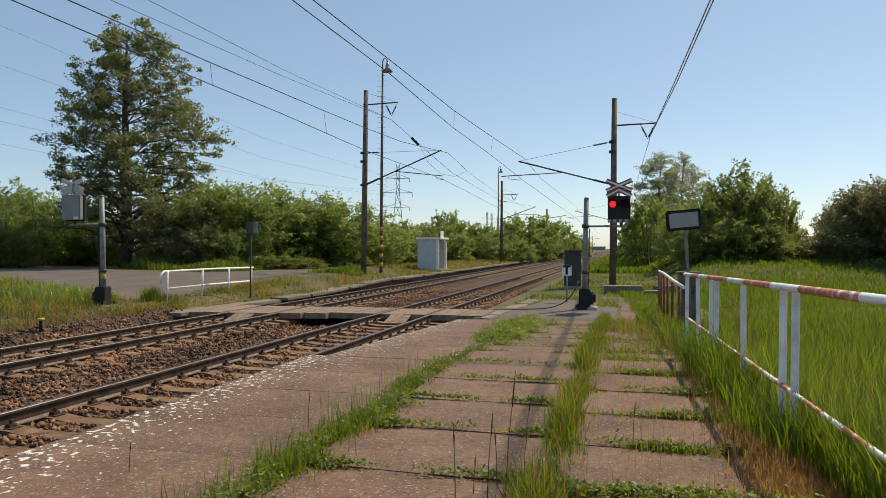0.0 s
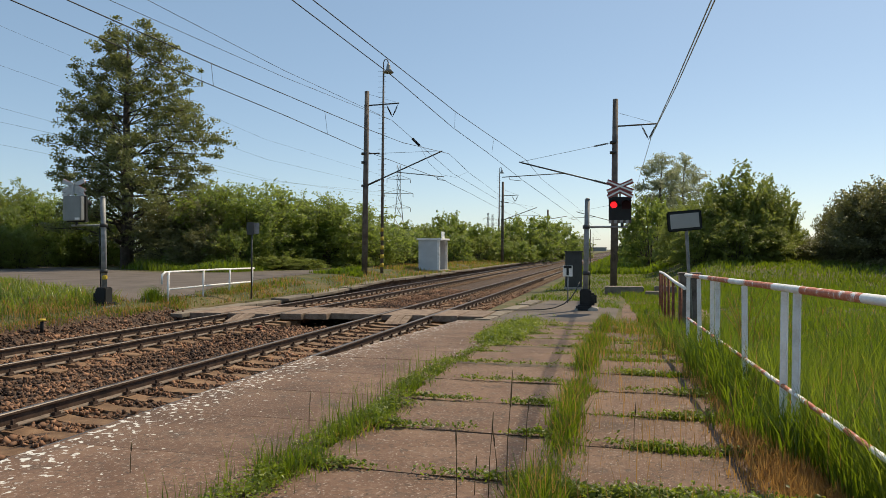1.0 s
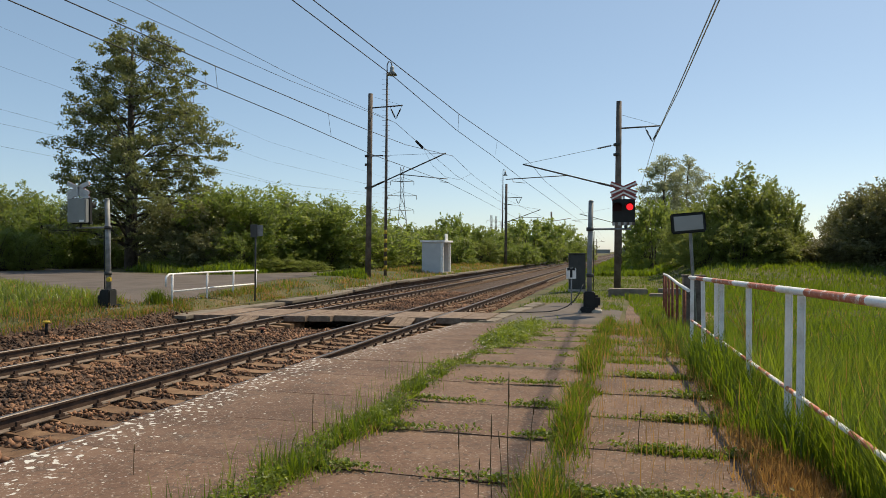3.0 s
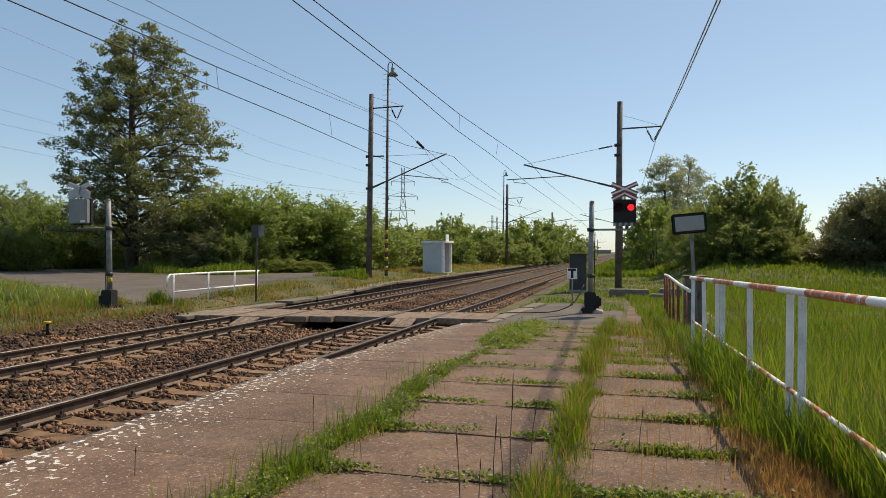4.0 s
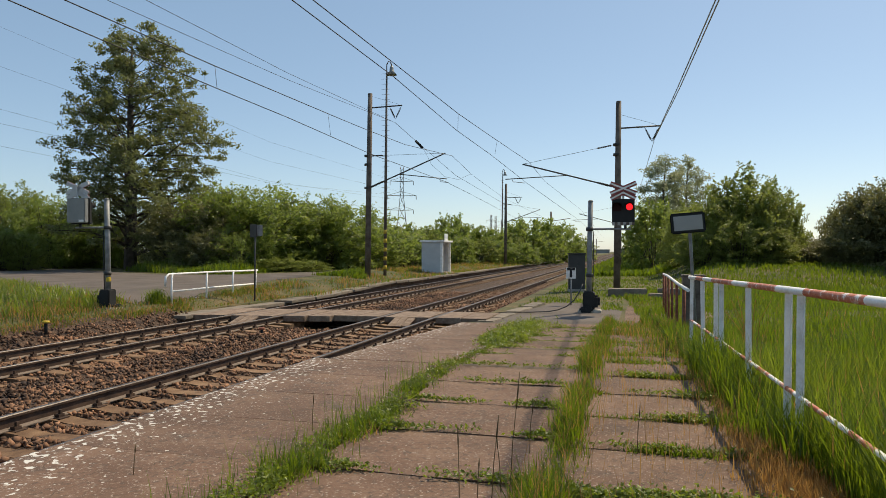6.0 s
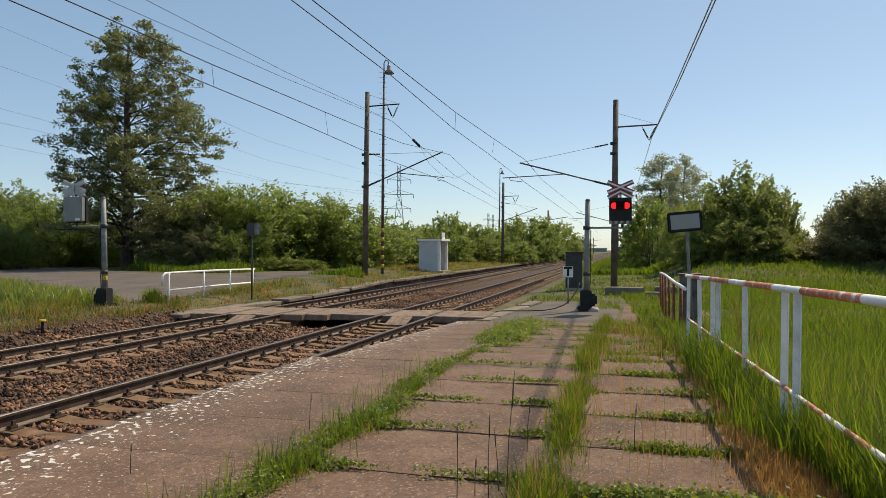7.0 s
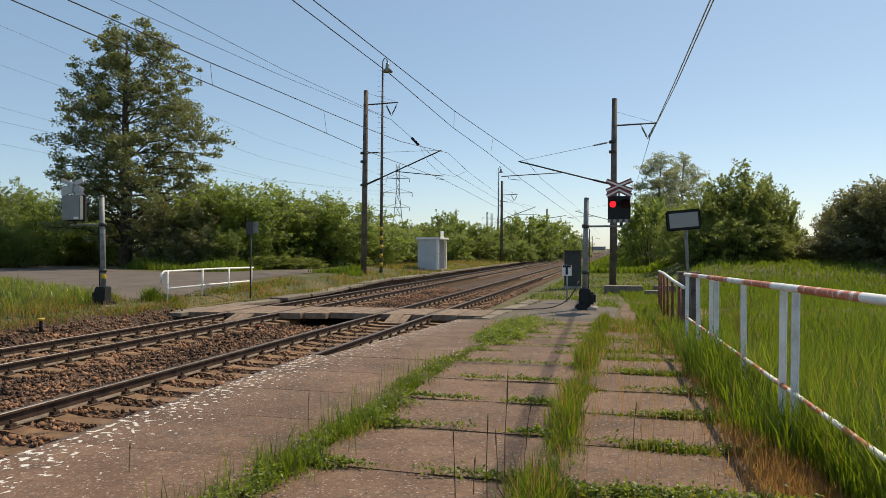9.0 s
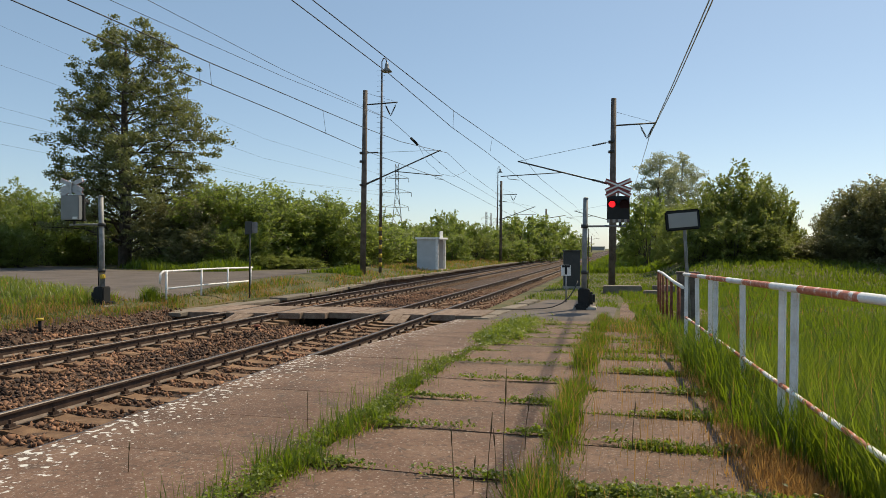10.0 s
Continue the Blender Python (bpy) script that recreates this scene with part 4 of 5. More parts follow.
    for sx in (-1, 1):
        arm, chevron = bmesh.new(), bmesh.new()
        for (w, y, m) in ((0.125, -0.012, 0), (0.045, -0.022, 1)):
            y += 0.0015 * sx
            strip_bar(arm, (cx - sx * 0.34, y, zc - 0.13), (cx + sx * 0.34, y, zc + 0.16), w, 0.014, m)
            strip_bar(chevron, (cx - sx * 0.33, y + 0.001, zc - 0.27), (cx, y + 0.001, zc - 0.10), w, 0.014, m)
        part("cross_board", arm, [M["sign_red"], M["white"], M["grey"]], s, "faded red and white board of the St Andrew's cross")
        part("chevron_board", chevron, [M["sign_red"], M["white"], M["grey"]], s, "faded red and white lower chevron board")
    back = bmesh.new()
    for sx in (-1, 1):
        strip_bar(back, (cx - sx * 0.34, 0.02, zc - 0.13), (cx + sx * 0.34, 0.02, zc + 0.16), 0.115, 0.03)
        strip_bar(back, (cx - sx * 0.33, 0.021, zc - 0.27), (cx, 0.021, zc - 0.10), 0.115, 0.03)
    strip_bar(back, (cx, 0.06, z1), (cx, 0.06, zc + 0.1), 0.06, 0.03)
    part("cross_backing", back, M["alu"], s, "grey backing of the cross")
    return s, shutter, bx


signal_right, added_cover_right, BX = crossing_signal((-1.20, 22.11, -0.316), 0, 3.03, 2.27, 1.12, "crossing signal with two red lamps and a striped cross", 1.13)
signal_left, added_cover_left, BXL = crossing_signal((-13.92, 16.21, -0.05), 184, 3.04, 2.27, 1.02, "crossing signal seen from its grey back, on steel post", 1.0, 0.13)

# yellow lamp on the left signal's post
bm = bmesh.new()
put_box(bm, (-0.17, 0.08, 0.78), (-0.06, 0.2, 0.9), 0.02)
part("marker_lamp", bm, M["yellow"], signal_left, "small yellow marker lamp")


# ---- railing by the platform ----
def rail_point(s, z):
    """A point of the railing, s from 0 at its far end to 1 near the tripod."""
    return Vector((1.0 + 0.37 * s, 12.1 - 7.85 * s, z))


def striped_bar(name, pts, r, parent, cuts, label, coats=("white", "worn_red")):
    """A painted tube along pts whose coats change at the cuts, shares of its length."""
    bm = bmesh.new()
    a0, b0 = Vector(pts[0]), Vector(pts[-1])
    put_tube(bm, [a0.lerp(b0, c) for c in cuts], r, 12)
    bm.faces.ensure_lookup_table()
    for i, q in enumerate(bm.faces):
        q.material_index = (i // 12) % 2
    return part(name, bm, [M[c] for c in coats], parent, label)


railing = thing("railing", (0, 0, 0), 0, "red and white steel railing with flat posts in tall grass", "railing")
TOP_CUTS = [(c + 0.03) / 1.32 for c in (-0.03, 0.08, 0.17, 0.27, 0.45, 0.555, 0.70, 0.805, 0.96, 1.12, 1.29)]
striped_bar("top_rail", [rail_point(-0.03, 1.126), rail_point(1.29, 1.321)], 0.031, railing, TOP_CUTS, "peeling red and white top tube", ("white", "worn_red"))
striped_bar("lower_rail", [rail_point(-0.02, 0.42), rail_point(1.34, 0.42)], 0.019, railing, [k / 26 for k in range(27)], "peeling red and white lower tube", ("worn_red", "chipped"))
for s in (-0.009, 0.155, 0.292, 0.34, 0.547, 0.733, 0.778, 1.25):
    p = rail_point(s, 0)
    h = 1.10 + 0.148 * s
    bm = bmesh.new()
    put_box(bm, (-0.027, -0.010, -0.3), (0.027, 0.010, h), 0.003)
    put_box(bm, (0.018, -0.045, -0.3), (0.027, 0.008, h - 0.004), 0.002)
    post = part("post", bm, M["white"], railing, "flat white steel post")
    post.matrix_basis = pose(p.x, p.y, 0, 0, random.uniform(-0.8, 0.8), random.uniform(-6, 6))

stair_rail = thing("rusty_railing", (0, 0, 0), 0, "short rusty railing with a white sloping handrail", "railing")
a0, b0 = Vector((1.04, 22.5, 0.86)), Vector((1.06, 13.6, 0.86))
tube("handrail", [a0, a0.lerp(b0, 0.25) + Vector((0, 0, 0.02)), a0.lerp(b0, 0.7) - Vector((0, 0, 0.02)), b0 - Vector((0, 0, 0.02))], 0.035, M["white"], stair_rail, 8, "white handrail")
for k in range(6):
    p = a0.lerp(b0, (0.0, 0.14, 0.3, 0.47, 0.66, 0.9)[k])
    tube("baluster", [(p.x, p.y, -0.5), (p.x, p.y, p.z)], 0.03, M["rust"], stair_rail, 8)

# blank board on a leaning post
board_sign = thing("board_sign", (1.26, 14.8, 0.0), 0, "blank grey board with a black frame on a leaning post", "sign")
tube("post", [(0.05, 0, -0.3), (-0.07, 0, 1.95), (-0.09, 0, 2.25)], 0.034, M["steel"], board_sign, 10, "grey steel post")
n = bmesh.new()
put_box(n, (-0.345, -0.05, -0.205), (0.345, 0.0, 0.205), 0.04)
bm = bmesh.new()
join(bm, n, pose(-0.12, -0.045, 2.13, 0, -5, 12))
frame_part = part("frame", bm, M["black"], board_sign, "rounded black frame")
n = bmesh.new()
put_box(n, (-0.285, -0.056, -0.145), (0.285, -0.048, 0.145), 0.003)
bm = bmesh.new()
join(bm, n, pose(-0.12, -0.045, 2.13, 0, -5, 12))
part("panel", bm, M["panel"], frame_part, "blank pale grey panel")

# grey box behind the railing
cab2 = thing("grey_box", (1.42, 16.9, -0.1), 0, "dull grey sheet-metal box behind the railing", "cabinet")
box("body", (-0.22, -0.2, -0.3), (0.24, 0.25, 1.08), M["mast"], cab2, 0.015)
box("lid", (-0.25, -0.23, 1.08), (0.27, 0.28, 1.12), M["mast"], cab2, 0.01)

# relay cabinet and the square T board
cx, cy, _ = at_depth(1013, 500, 33.0)
relay = thing("relay_cabinet", (cx, cy, -0.34), 8, "dark grey trackside relay cabinet", "cabinet")
relay.matrix_world = pose(cx, cy, -0.34, 0, 0, 8) @ Matrix.Diagonal((1.27, 1.27, 0.96, 1))
box("body", (-0.30, -0.22, 0.12), (0.30, 0.24, 1.83), M["dark_grey"], relay, 0.015)
box("roof", (-0.34, -0.27, 1.83), (0.34, 0.29, 1.89), M["dark_grey"], relay, 0.015)
box("plinth", (-0.32, -0.24, -0.15), (0.32, 0.26, 0.12), M["concrete"], relay, 0.015)
for k in (-0.15, 0.15):
    box("door", (k - 0.14, -0.232, 0.18), (k + 0.14, -0.221, 1.66), M["dark_grey"], relay, 0.003)
tx, ty, tz = at_depth(1003, 478, 24.5)
tsign = thing("track_board", (tx, ty, -0.3), 0, "white square board with a black letter T on a short post", "sign")
tube("post", [(0, 0.03, -0.1), (0, 0.03, 1.1)], 0.025, M["steel"], tsign, 8)
plate = box("plate", (-0.17, -0.01, 0.90), (0.17, 0.005, 1.28), M["white"], tsign, 0.004)
cu = bpy.data.curves.new("letter", "FONT")
cu.body, cu.size, cu.align_x, cu.align_y, cu.extrude, cu.offset = "T", 0.42, "CENTER", "CENTER", 0.002, 0.022
cu.materials.append(M["black"])
lt = new("letter", cu)
lt.parent = plate
lt.matrix_basis = pose(0, -0.014, 1.09, 90, 0, 0)

# loose cable between barrier and track
bm = bmesh.new()
pts = [at_depth(px, py, d) for px, py, d in ((1024, 498, 21.7), (1018, 512, 21.4), (1008, 527, 21.2), (996, 537, 21.1), (980, 543.5, 21.1), (962, 546.5, 21.2), (930, 547.5, 21.2), (892, 547.5, 21.3), (862, 550, 21.0))]
put_tube(bm, pts, 0.016, 8)
tagged(part("loose_cable", bm, M["wire"], None, "", True), "loose black cable hanging down to the asphalt", "cable")

# concrete blocks at the right mast's foot
for (x, y, w, d, h) in ((-0.05, 30.6, 1.6, 0.7, 0.33), (1.1, 29.2, 0.65, 0.6, 0.22), (1.65, 31.2, 0.9, 0.6, 0.34)):
    z = float(ground_z(x, y))
    tagged(box("concrete_block", (x - w / 2, y - d / 2, z - 0.3), (x + w / 2, y + d / 2, z + h), M["kerb"], None, 0.03), "weathered concrete foundation block in the grass", "concrete block", "blocks by the mast")


# low concrete edging beside the left signal
n = bmesh.new()
put_box(n, (-1.2, -0.07, -0.2), (1.2, 0.07, 0.06), 0.015)
bm = bmesh.new()
join(bm, n, pose(-13.9, 14.6, -0.1, 0, 1.5, 66))
tagged(part("concrete_edging", bm, M["kerb"]), "low worn concrete edging in dry grass", "kerb")

# dry weed stalks leaning behind the railing
dead = thing("dry_weed", (1.75, 11.2, -0.05), 0, "pale dry curled weed stalks behind the railing", "dry weed")
for k in range(9):
    a = random.uniform(-0.5, 0.5)
    h = random.uniform(0.7, 1.05)
    tube("stem", [(random.uniform(-0.1, 0.1), 0, -0.05), (a * 0.35, 0.05 * k - 0.2, h * 0.6), (a * 0.8, 0.05 * k - 0.2, h), (a * 1.1, 0.05 * k - 0.2, h - 0.18)], [0.006, 0.005, 0.004, 0.003], M["dry"], dead, 5)

# ---- far side: lamp poles, shelter, fence, small things ----
def lamp_pole(at, height, label):
    p = thing("lamp_pole", at, 0, label, "street lamp", "lamps of the far platform")
    tube("pole", [(0, 0, -0.3), (0.06, 0, height * 0.5), (0.12, 0, height - 0.7)], [0.10, 0.085, 0.05], M["mast"], p, 12, "dark slim pole")
    tube("gooseneck", [(0.12, 0, height - 0.7), (0.12, 0, height - 0.2), (0.22, 0, height), (0.38, 0, height - 0.06), (0.44, 0, height - 0.3)], 0.035, M["mast"], p, 8)
    bm = bmesh.new()
    put_tube(bm, [(0.44, 0, height - 0.28), (0.44, 0, height - 0.42), (0.44, 0, height - 0.62), (0.44, 0, height - 0.85)], [0.07, 0.12, 0.14, 0.33], 16)
    part("shade", bm, M["grey"], p, "grey bell-shaped shade")
    for k in range(5):
        z = 0.3 + k * 0.55
        tube("yellow_band", [(0.01, 0, z), (0.012, 0, z + 0.24)], 0.108, M["yellow"], p, 12)
    for k in range(int((height - 3) / 0.32)):
        z = 2.8 + k * 0.32
        tube("rung", [(-0.22, 0, z), (0.30, 0, z)], 0.008, M["mast"], p, 5)
    return p


lx, ly, _ = at_depth(674, 474, 43)
lamp_pole((lx, ly, 0.15), 13.15, "tall slim lamp pole with climbing rungs and a bell shade")
lx, ly, _ = at_depth(881, 460, 98)
lamp_pole((lx, ly, 0.1), 13.0, "distant slim lamp pole with a bell shade")

hx, hy, _ = at_depth(762, 476, 51)
hut = thing("waiting_shelter", (hx, hy, 0.0), 1, "small pale grey waiting shelter with an open front", "shelter")
box("rear_wall", (-0.78, -0.75, -0.1), (0.62, -0.63, 2.22), M["hut"], hut, 0.01, "pale grey rendered wall")
box("side_wall", (-0.78, -0.63, -0.1), (-0.66, 1.6, 2.22), M["hut"], hut, 0.01)
box("end_wall", (-0.78, 1.6, -0.1), (0.62, 1.72, 2.22), M["hut"], hut, 0.01)
box("roof", (-0.9, -0.86, 2.22), (0.95, 1.85, 2.36), M["white"], hut, 0.015, "flat roof slab with a white fascia")
box("corner_post", (0.62, -0.76, -0.1), (0.80, -0.60, 2.219), M["white"], hut, 0.01, "white front post")
box("corner_post", (0.62, 1.56, -0.1), (0.80, 1.72, 2.219), M["white"], hut, 0.01, "white front post")
box("bench", (-0.64, -0.5, 0.42), (-0.2, 1.5, 0.48), M["timber"], hut, 0.01, "wooden bench")
box("floor_slab", (-0.9, -0.9, -0.2), (0.95, 1.9, 0.04), M["concrete"], hut, 0.01)
box("name_sign", (0.70, 0.15, 2.37), (0.76, 0.95, 2.85), M["white"], hut, 0.005, "white sign on the roof edge")

fence = thing("white_fence", (0, 0, 0), 0, "low white two-rail tube fence beside the road", "fence")
p0, p1 = Vector(at_depth(295, 530, 21.2)), Vector(at_depth(444, 509, 27.0))
p0.z, p1.z = 0.0, -0.07
p_fence = (p0.copy(), p1.copy())
for k in range(4):
    p = p0.lerp(p1, (0, 0.36, 0.68, 1.0)[k])
    tube("post", [(p.x, p.y, -0.2), (p.x + 0.03, p.y, 0.86)], 0.032, M["white"], fence, 8)
d = (p1 - p0).normalized()
tube("top_rail", [p0 - d * 0.32 + Vector((0, 0, 0.5)), p0 - d * 0.30 + Vector((0, 0, 0.78)), p0 - d * 0.15 + Vector((0, 0, 0.86)), p0.lerp(p1, 0.5) + Vector((0, 0, 0.89)), p1 + d * 0.2 + Vector((0, 0, 0.89))], 0.034, M["white"], fence, 8)
tube("lower_rail", [p0 + Vector((0, 0, 0.33)), p0.lerp(p1, 0.5) + Vector((0, 0, 0.36)), p1 + Vector((0, 0, 0.37))], 0.03, M["white"], fence, 8)

sx, sy, _ = at_depth(443, 513, 24.6)
rs = thing("road_sign", (sx, sy, 0.0), 0, "grey back of a small road sign on a thin post", "sign")
tube("post", [(0, 0, -0.2), (0.03, 0, 2.5)], 0.03, M["dark_grey"], rs, 8)
bm = bmesh.new()
put_box(bm, (-0.17, -0.06, 2.06), (0.15, -0.035, 2.52), 0.008, pose(0, 0, 0, 0, 0, -14))
part("plate", bm, M["dark_grey"], rs, "dull grey back of a square plate")
bm = bmesh.new()
put_box(bm, (0.0, 0.035, 2.10), (0.27, 0.055, 2.50), 0.008, pose(0, 0, 0, 0, 0, 24))
part("plate", bm, M["steel"], rs, "second plate turned aside")

for (px, py, z) in ((72, 580, -0.2), (456, 590, -0.54)):
    d0 = (1.56 - z) * F / (py - 440)
    x, y, _ = at_depth(px, py, d0)
    b = thing("marker_post", (x, y, z), 0, "small rusty marker post with a yellow cap by the track", "marker", "marker posts")
    tube("stem", [(0, 0, -0.1), (0, 0, 0.16)], 0.035, M["black"], b, 8)
    tube("cap", [(0, 0, 0.16), (0, 0, 0.21)], [0.09, 0.07], M["yellow"] if px < 100 else M["rust"], b, 10)


def pylon(at, height, rz, label):
    """Lattice tower: four legs, crossed bracing and three pairs of arms."""
    p = thing("power_pylon", at, rz, label, "pylon", "power line pylons")
    bm = bmesh.new()
    r = height * 0.0035
    w0, w1 = height * 0.085, height * 0.018
    lv = [0, 0.22, 0.4, 0.55, 0.68, 0.8, 0.9, 1.0]
    wd = [w0 + (w1 - w0) * min(1, t / 0.68) for t in lv]
    for k in range(len(lv) - 1):
        za, zb, wa, wb = lv[k] * height, lv[k + 1] * height, wd[k], wd[k + 1]
        for sa, sb in ((-1, -1), (1, -1), (1, 1), (-1, 1)):
            put_tube(bm, [(sa * wa, sb * wa, za), (sa * wb, sb * wb, zb)], r, 4)
        for sb in (-1, 1):
            put_tube(bm, [(-wa, sb * wa, za), (wb, sb * wb, zb)], r * 0.6, 3)
            put_tube(bm, [(wa, sb * wa, za), (-wb, sb * wb, zb)], r * 0.6, 3)
            put_tube(bm, [(sb * wa, -wa, za), (sb * wb, wb, zb)], r * 0.6, 3)
    part("tower", bm, M["steel"], p, "grey steel lattice")
    for z in (0.52, 0.68, 0.84):
        for s in (-1, 1):
            bm = bmesh.new()
            reach = s * height * (0.16 if z == 0.68 else 0.13)
            put_tube(bm, [(0, -w1, z * height), (reach, 0, z * height + 0.1), (0, w1, z * height)], r * 0.8, 4)
            put_tube(bm, [(0, 0, (z + 0.05) * height), (reach, 0, z * height + 0.1)], r * 0.7, 4)
            put_tube(bm, [(reach, 0, z * height), (reach, 0, z * height - height * 0.04)], r, 5)
            part("arm", bm, M["steel"], p)
    return p


px, py, _ = at_depth(704, 440, 190)
pylon((px, py, 0), 24.6, 20, "grey lattice power pylon beyond the trees")
for q, dd, hh in ((862, 560, 31), (870, 620, 33), (881, 700, 33)):
    px, py, _ = at_depth(q, 440, dd)
    pylon((px, py, 0), hh, 30, "distant grey lattice power pylon")
# wires of the power line
for (qy, ey) in ((45, 318), (115, 335), (190, 350), (215, 342), (255, 365)):
    a0, b0 = at_depth(704, ey, 190), at_depth(0, qy, 95)
    mid = tuple((a0[i] + b0[i]) / 2 - (2.2 if i == 2 else 0) for i in range(3))
    cable("power_line_wire", [a0, mid, b0, onward(mid, b0, 0.6)], 0.016, "thin high-voltage wire of the power line", "high-voltage wires")

# distant line masts
for (q, y0, d0) in ((968, 370, 128), (1008, 405, 230), (1048, 418, 300)):
    x, y, z = at_depth(q, y0, d0)
    m = thing("line_mast", (x, y, 0), 0, "distant dark catenary mast", "catenary mast", "masts along the line")
    tube("pole", [(0, 0, -0.3), (0, 0, z)], 0.16, M["mast"], m, 8)
    tube("arm", [(0, 0, z * 0.8), (3.5, 0, z * 0.86)], 0.06, M["mast"], m, 6)

# low white building and a road bridge far along the line
for (q, d0, w, h, lab) in ((1100, 420, 9, 2.6, "far grey low industrial building"), (1052, 520, 16, 2.4, "far grey low building")):
    x, y, _ = at_depth(q, 440, d0)
    f0 = thing("far_building", (x, y, 0), 0, lab, "building")
    box("wall", (-w / 2, -5, -0.5), (w / 2, 5, h), M["grey"], f0, 0.0)
    box("roof", (-w / 2 - 0.3, -5.3, h), (w / 2 + 0.3, 5.3, h + 0.6), M["grey"], f0, 0.0)


# ---- grass and weeds ----
def surface_z(x, y):
    """Top of what the blades stand on: ground, ballast shoulder or the far platform's kerb."""
    z = ground_z(x, y)
    z = np.where((x > -13.2) & (x < -12.0) & (y < 24.8), np.maximum(z, bed_z(x, y)), z)
    return np.where((x > -12.95) & (x < -12.0) & (y > 17.4), ramp_end(y) + 0.03, z)


def strew(name, n, place, height, mat, label, lean=0.35, width=0.012):
    """Blades at the places that place(n) gives, with their heights scaled by its third column."""
    p = place(n)
    x, y, k = p[:, 0], p[:, 1], p[:, 2]
    base = np.stack([x, y, surface_z(x, y) - 0.01], 1)
    v, fc = blades(base, height * k, lean, width * np.sqrt(np.maximum(p[:, 3], 1.0)) if p.shape[1] > 3 else width)
    return tagged(arrays(name, v, fc, mat), label, "grass", kind="stuff")


def patchy(x, y, s):
    """Uneven growth between 0 and 1."""
    return 0.5 + 0.25 * np.sin(x * 2.1 * s + 1.7 * np.sin(y * 0.9 * s)) + 0.25 * np.sin(y * 1.7 * s + 2.3 * np.sin(x * 1.3 * s + 0.5))


def meadow(n):
    u = rng.uniform(0, 1, n)
    y = 2.6 + 33 * u ** 1.4
    rail_x = 1.57 - 0.047 * y
    x0 = rail_x - 0.06 - 0.26 * smooth(5.0, 6.4, y) + 0.05 * np.sin(y * 1.9)
    x = x0 + (2.0 + 0.75 * y) * rng.uniform(0, 1, n) ** 1.15
    keep = (y > 5.4) | (x > rail_x - 0.03)
    x, y, rail_x = x[keep], y[keep], rail_x[keep]
    return np.stack([x, y, (0.5 + 0.8 * patchy(x, y, 0.8)) * np.where(x < rail_x + 0.05, 1.05, 1.0) * (1 - 0.6 * smooth(7, 20, y)), 1 + y / 9], 1)


def behind(n):
    y = -6 + 8.6 * rng.uniform(0, 1, n)
    x = 1.35 + 7 * rng.uniform(0, 1, n) ** 1.2
    return np.stack([x, y, 0.5 + 0.8 * patchy(x, y, 0.8), np.full(n, 1.5)], 1)


def joint_strip(n):
    y = 3.3 + 15.2 * rng.uniform(0, 1, n) ** 1.2
    w = 0.04 + 0.12 * patchy(y * 0.7, y, 1.6) ** 1.5
    x = -0.50 + rng.normal(size=n) * w
    keep = rng.uniform(0, 1, n) < np.clip(patchy(x * 0.5 + 3, y, 1.9) * 1.7 - 0.25, 0.08, 1)
    x, y = x[keep], y[keep]
    return np.stack([x, y, 0.35 + 0.9 * patchy(x, y, 1.3) * np.exp(-((x + 0.5) / 0.35) ** 2), 1 + y / 8], 1)


def overgrown(n):
    y = 9.5 + 9.5 * rng.uniform(0, 1, n) ** 0.8
    x = -0.6 + 2.3 * rng.uniform(0, 1, n)
    k = patchy(x, y, 1.5)
    keep = rng.uniform(0, 1, n) < (0.12 + 0.88 * k ** 2) * np.clip((y - 9) / 4, 0.12, 1) * np.where((y > 12) & (x < 0.75), 0.55, 1.0)
    x, y, k = x[keep], y[keep], k[keep]
    return np.stack([x, y, 0.4 + 0.7 * k, 1 + y / 8], 1)


def cross_joints(n):
    row = rng.integers(0, 13, n)
    x = -0.5 + 1.65 * rng.uniform(0, 1, n)
    y = 4.55 + 1.12 * row + rng.normal(size=n) * 0.045
    k = patchy(x * 1.7, y * 1.1 + 4, 1.0)
    keep = rng.uniform(0, 1, n) < np.clip(k * 1.6 - 0.35, 0.03, 1)
    return np.stack([x, y, 0.35 + 0.6 * k, 1 + y / 8], 1)[keep]


def edge_green(n):
    p = edge_dry(n)
    return p[p[:, 1] > 6.2]


def edge_dry(n):
    y = 3.5 + 15 * rng.uniform(0, 1, n) ** 1.9
    x = 1.07 + rng.normal(size=n) * 0.16
    return np.stack([x, y, 0.4 + 0.7 * patchy(x, y, 1.2), 1 + y / 8], 1)


def dry_mat(n):
    y = 3.3 + 5.0 * rng.uniform(0, 1, n)
    x = 0.98 + 0.34 * rng.uniform(0, 1, n) - 0.03 * (y - 4)
    return np.stack([x, y, 0.5 + 0.7 * patchy(x, y, 1.7), np.full(n, 1.2)], 1)


def left_verge(n):
    y = 6 + 24 * rng.uniform(0, 1, n)
    x = -14.05 - 20 * rng.uniform(0, 1, n) ** 1.3
    keep = y < 17.0 + 0.63 * (-14.6 - x).clip(0)
    x, y = x[keep], y[keep]
    return np.stack([x, y, 0.5 + 0.8 * patchy(x, y, 0.6), np.full(len(x), 3.0)], 1)


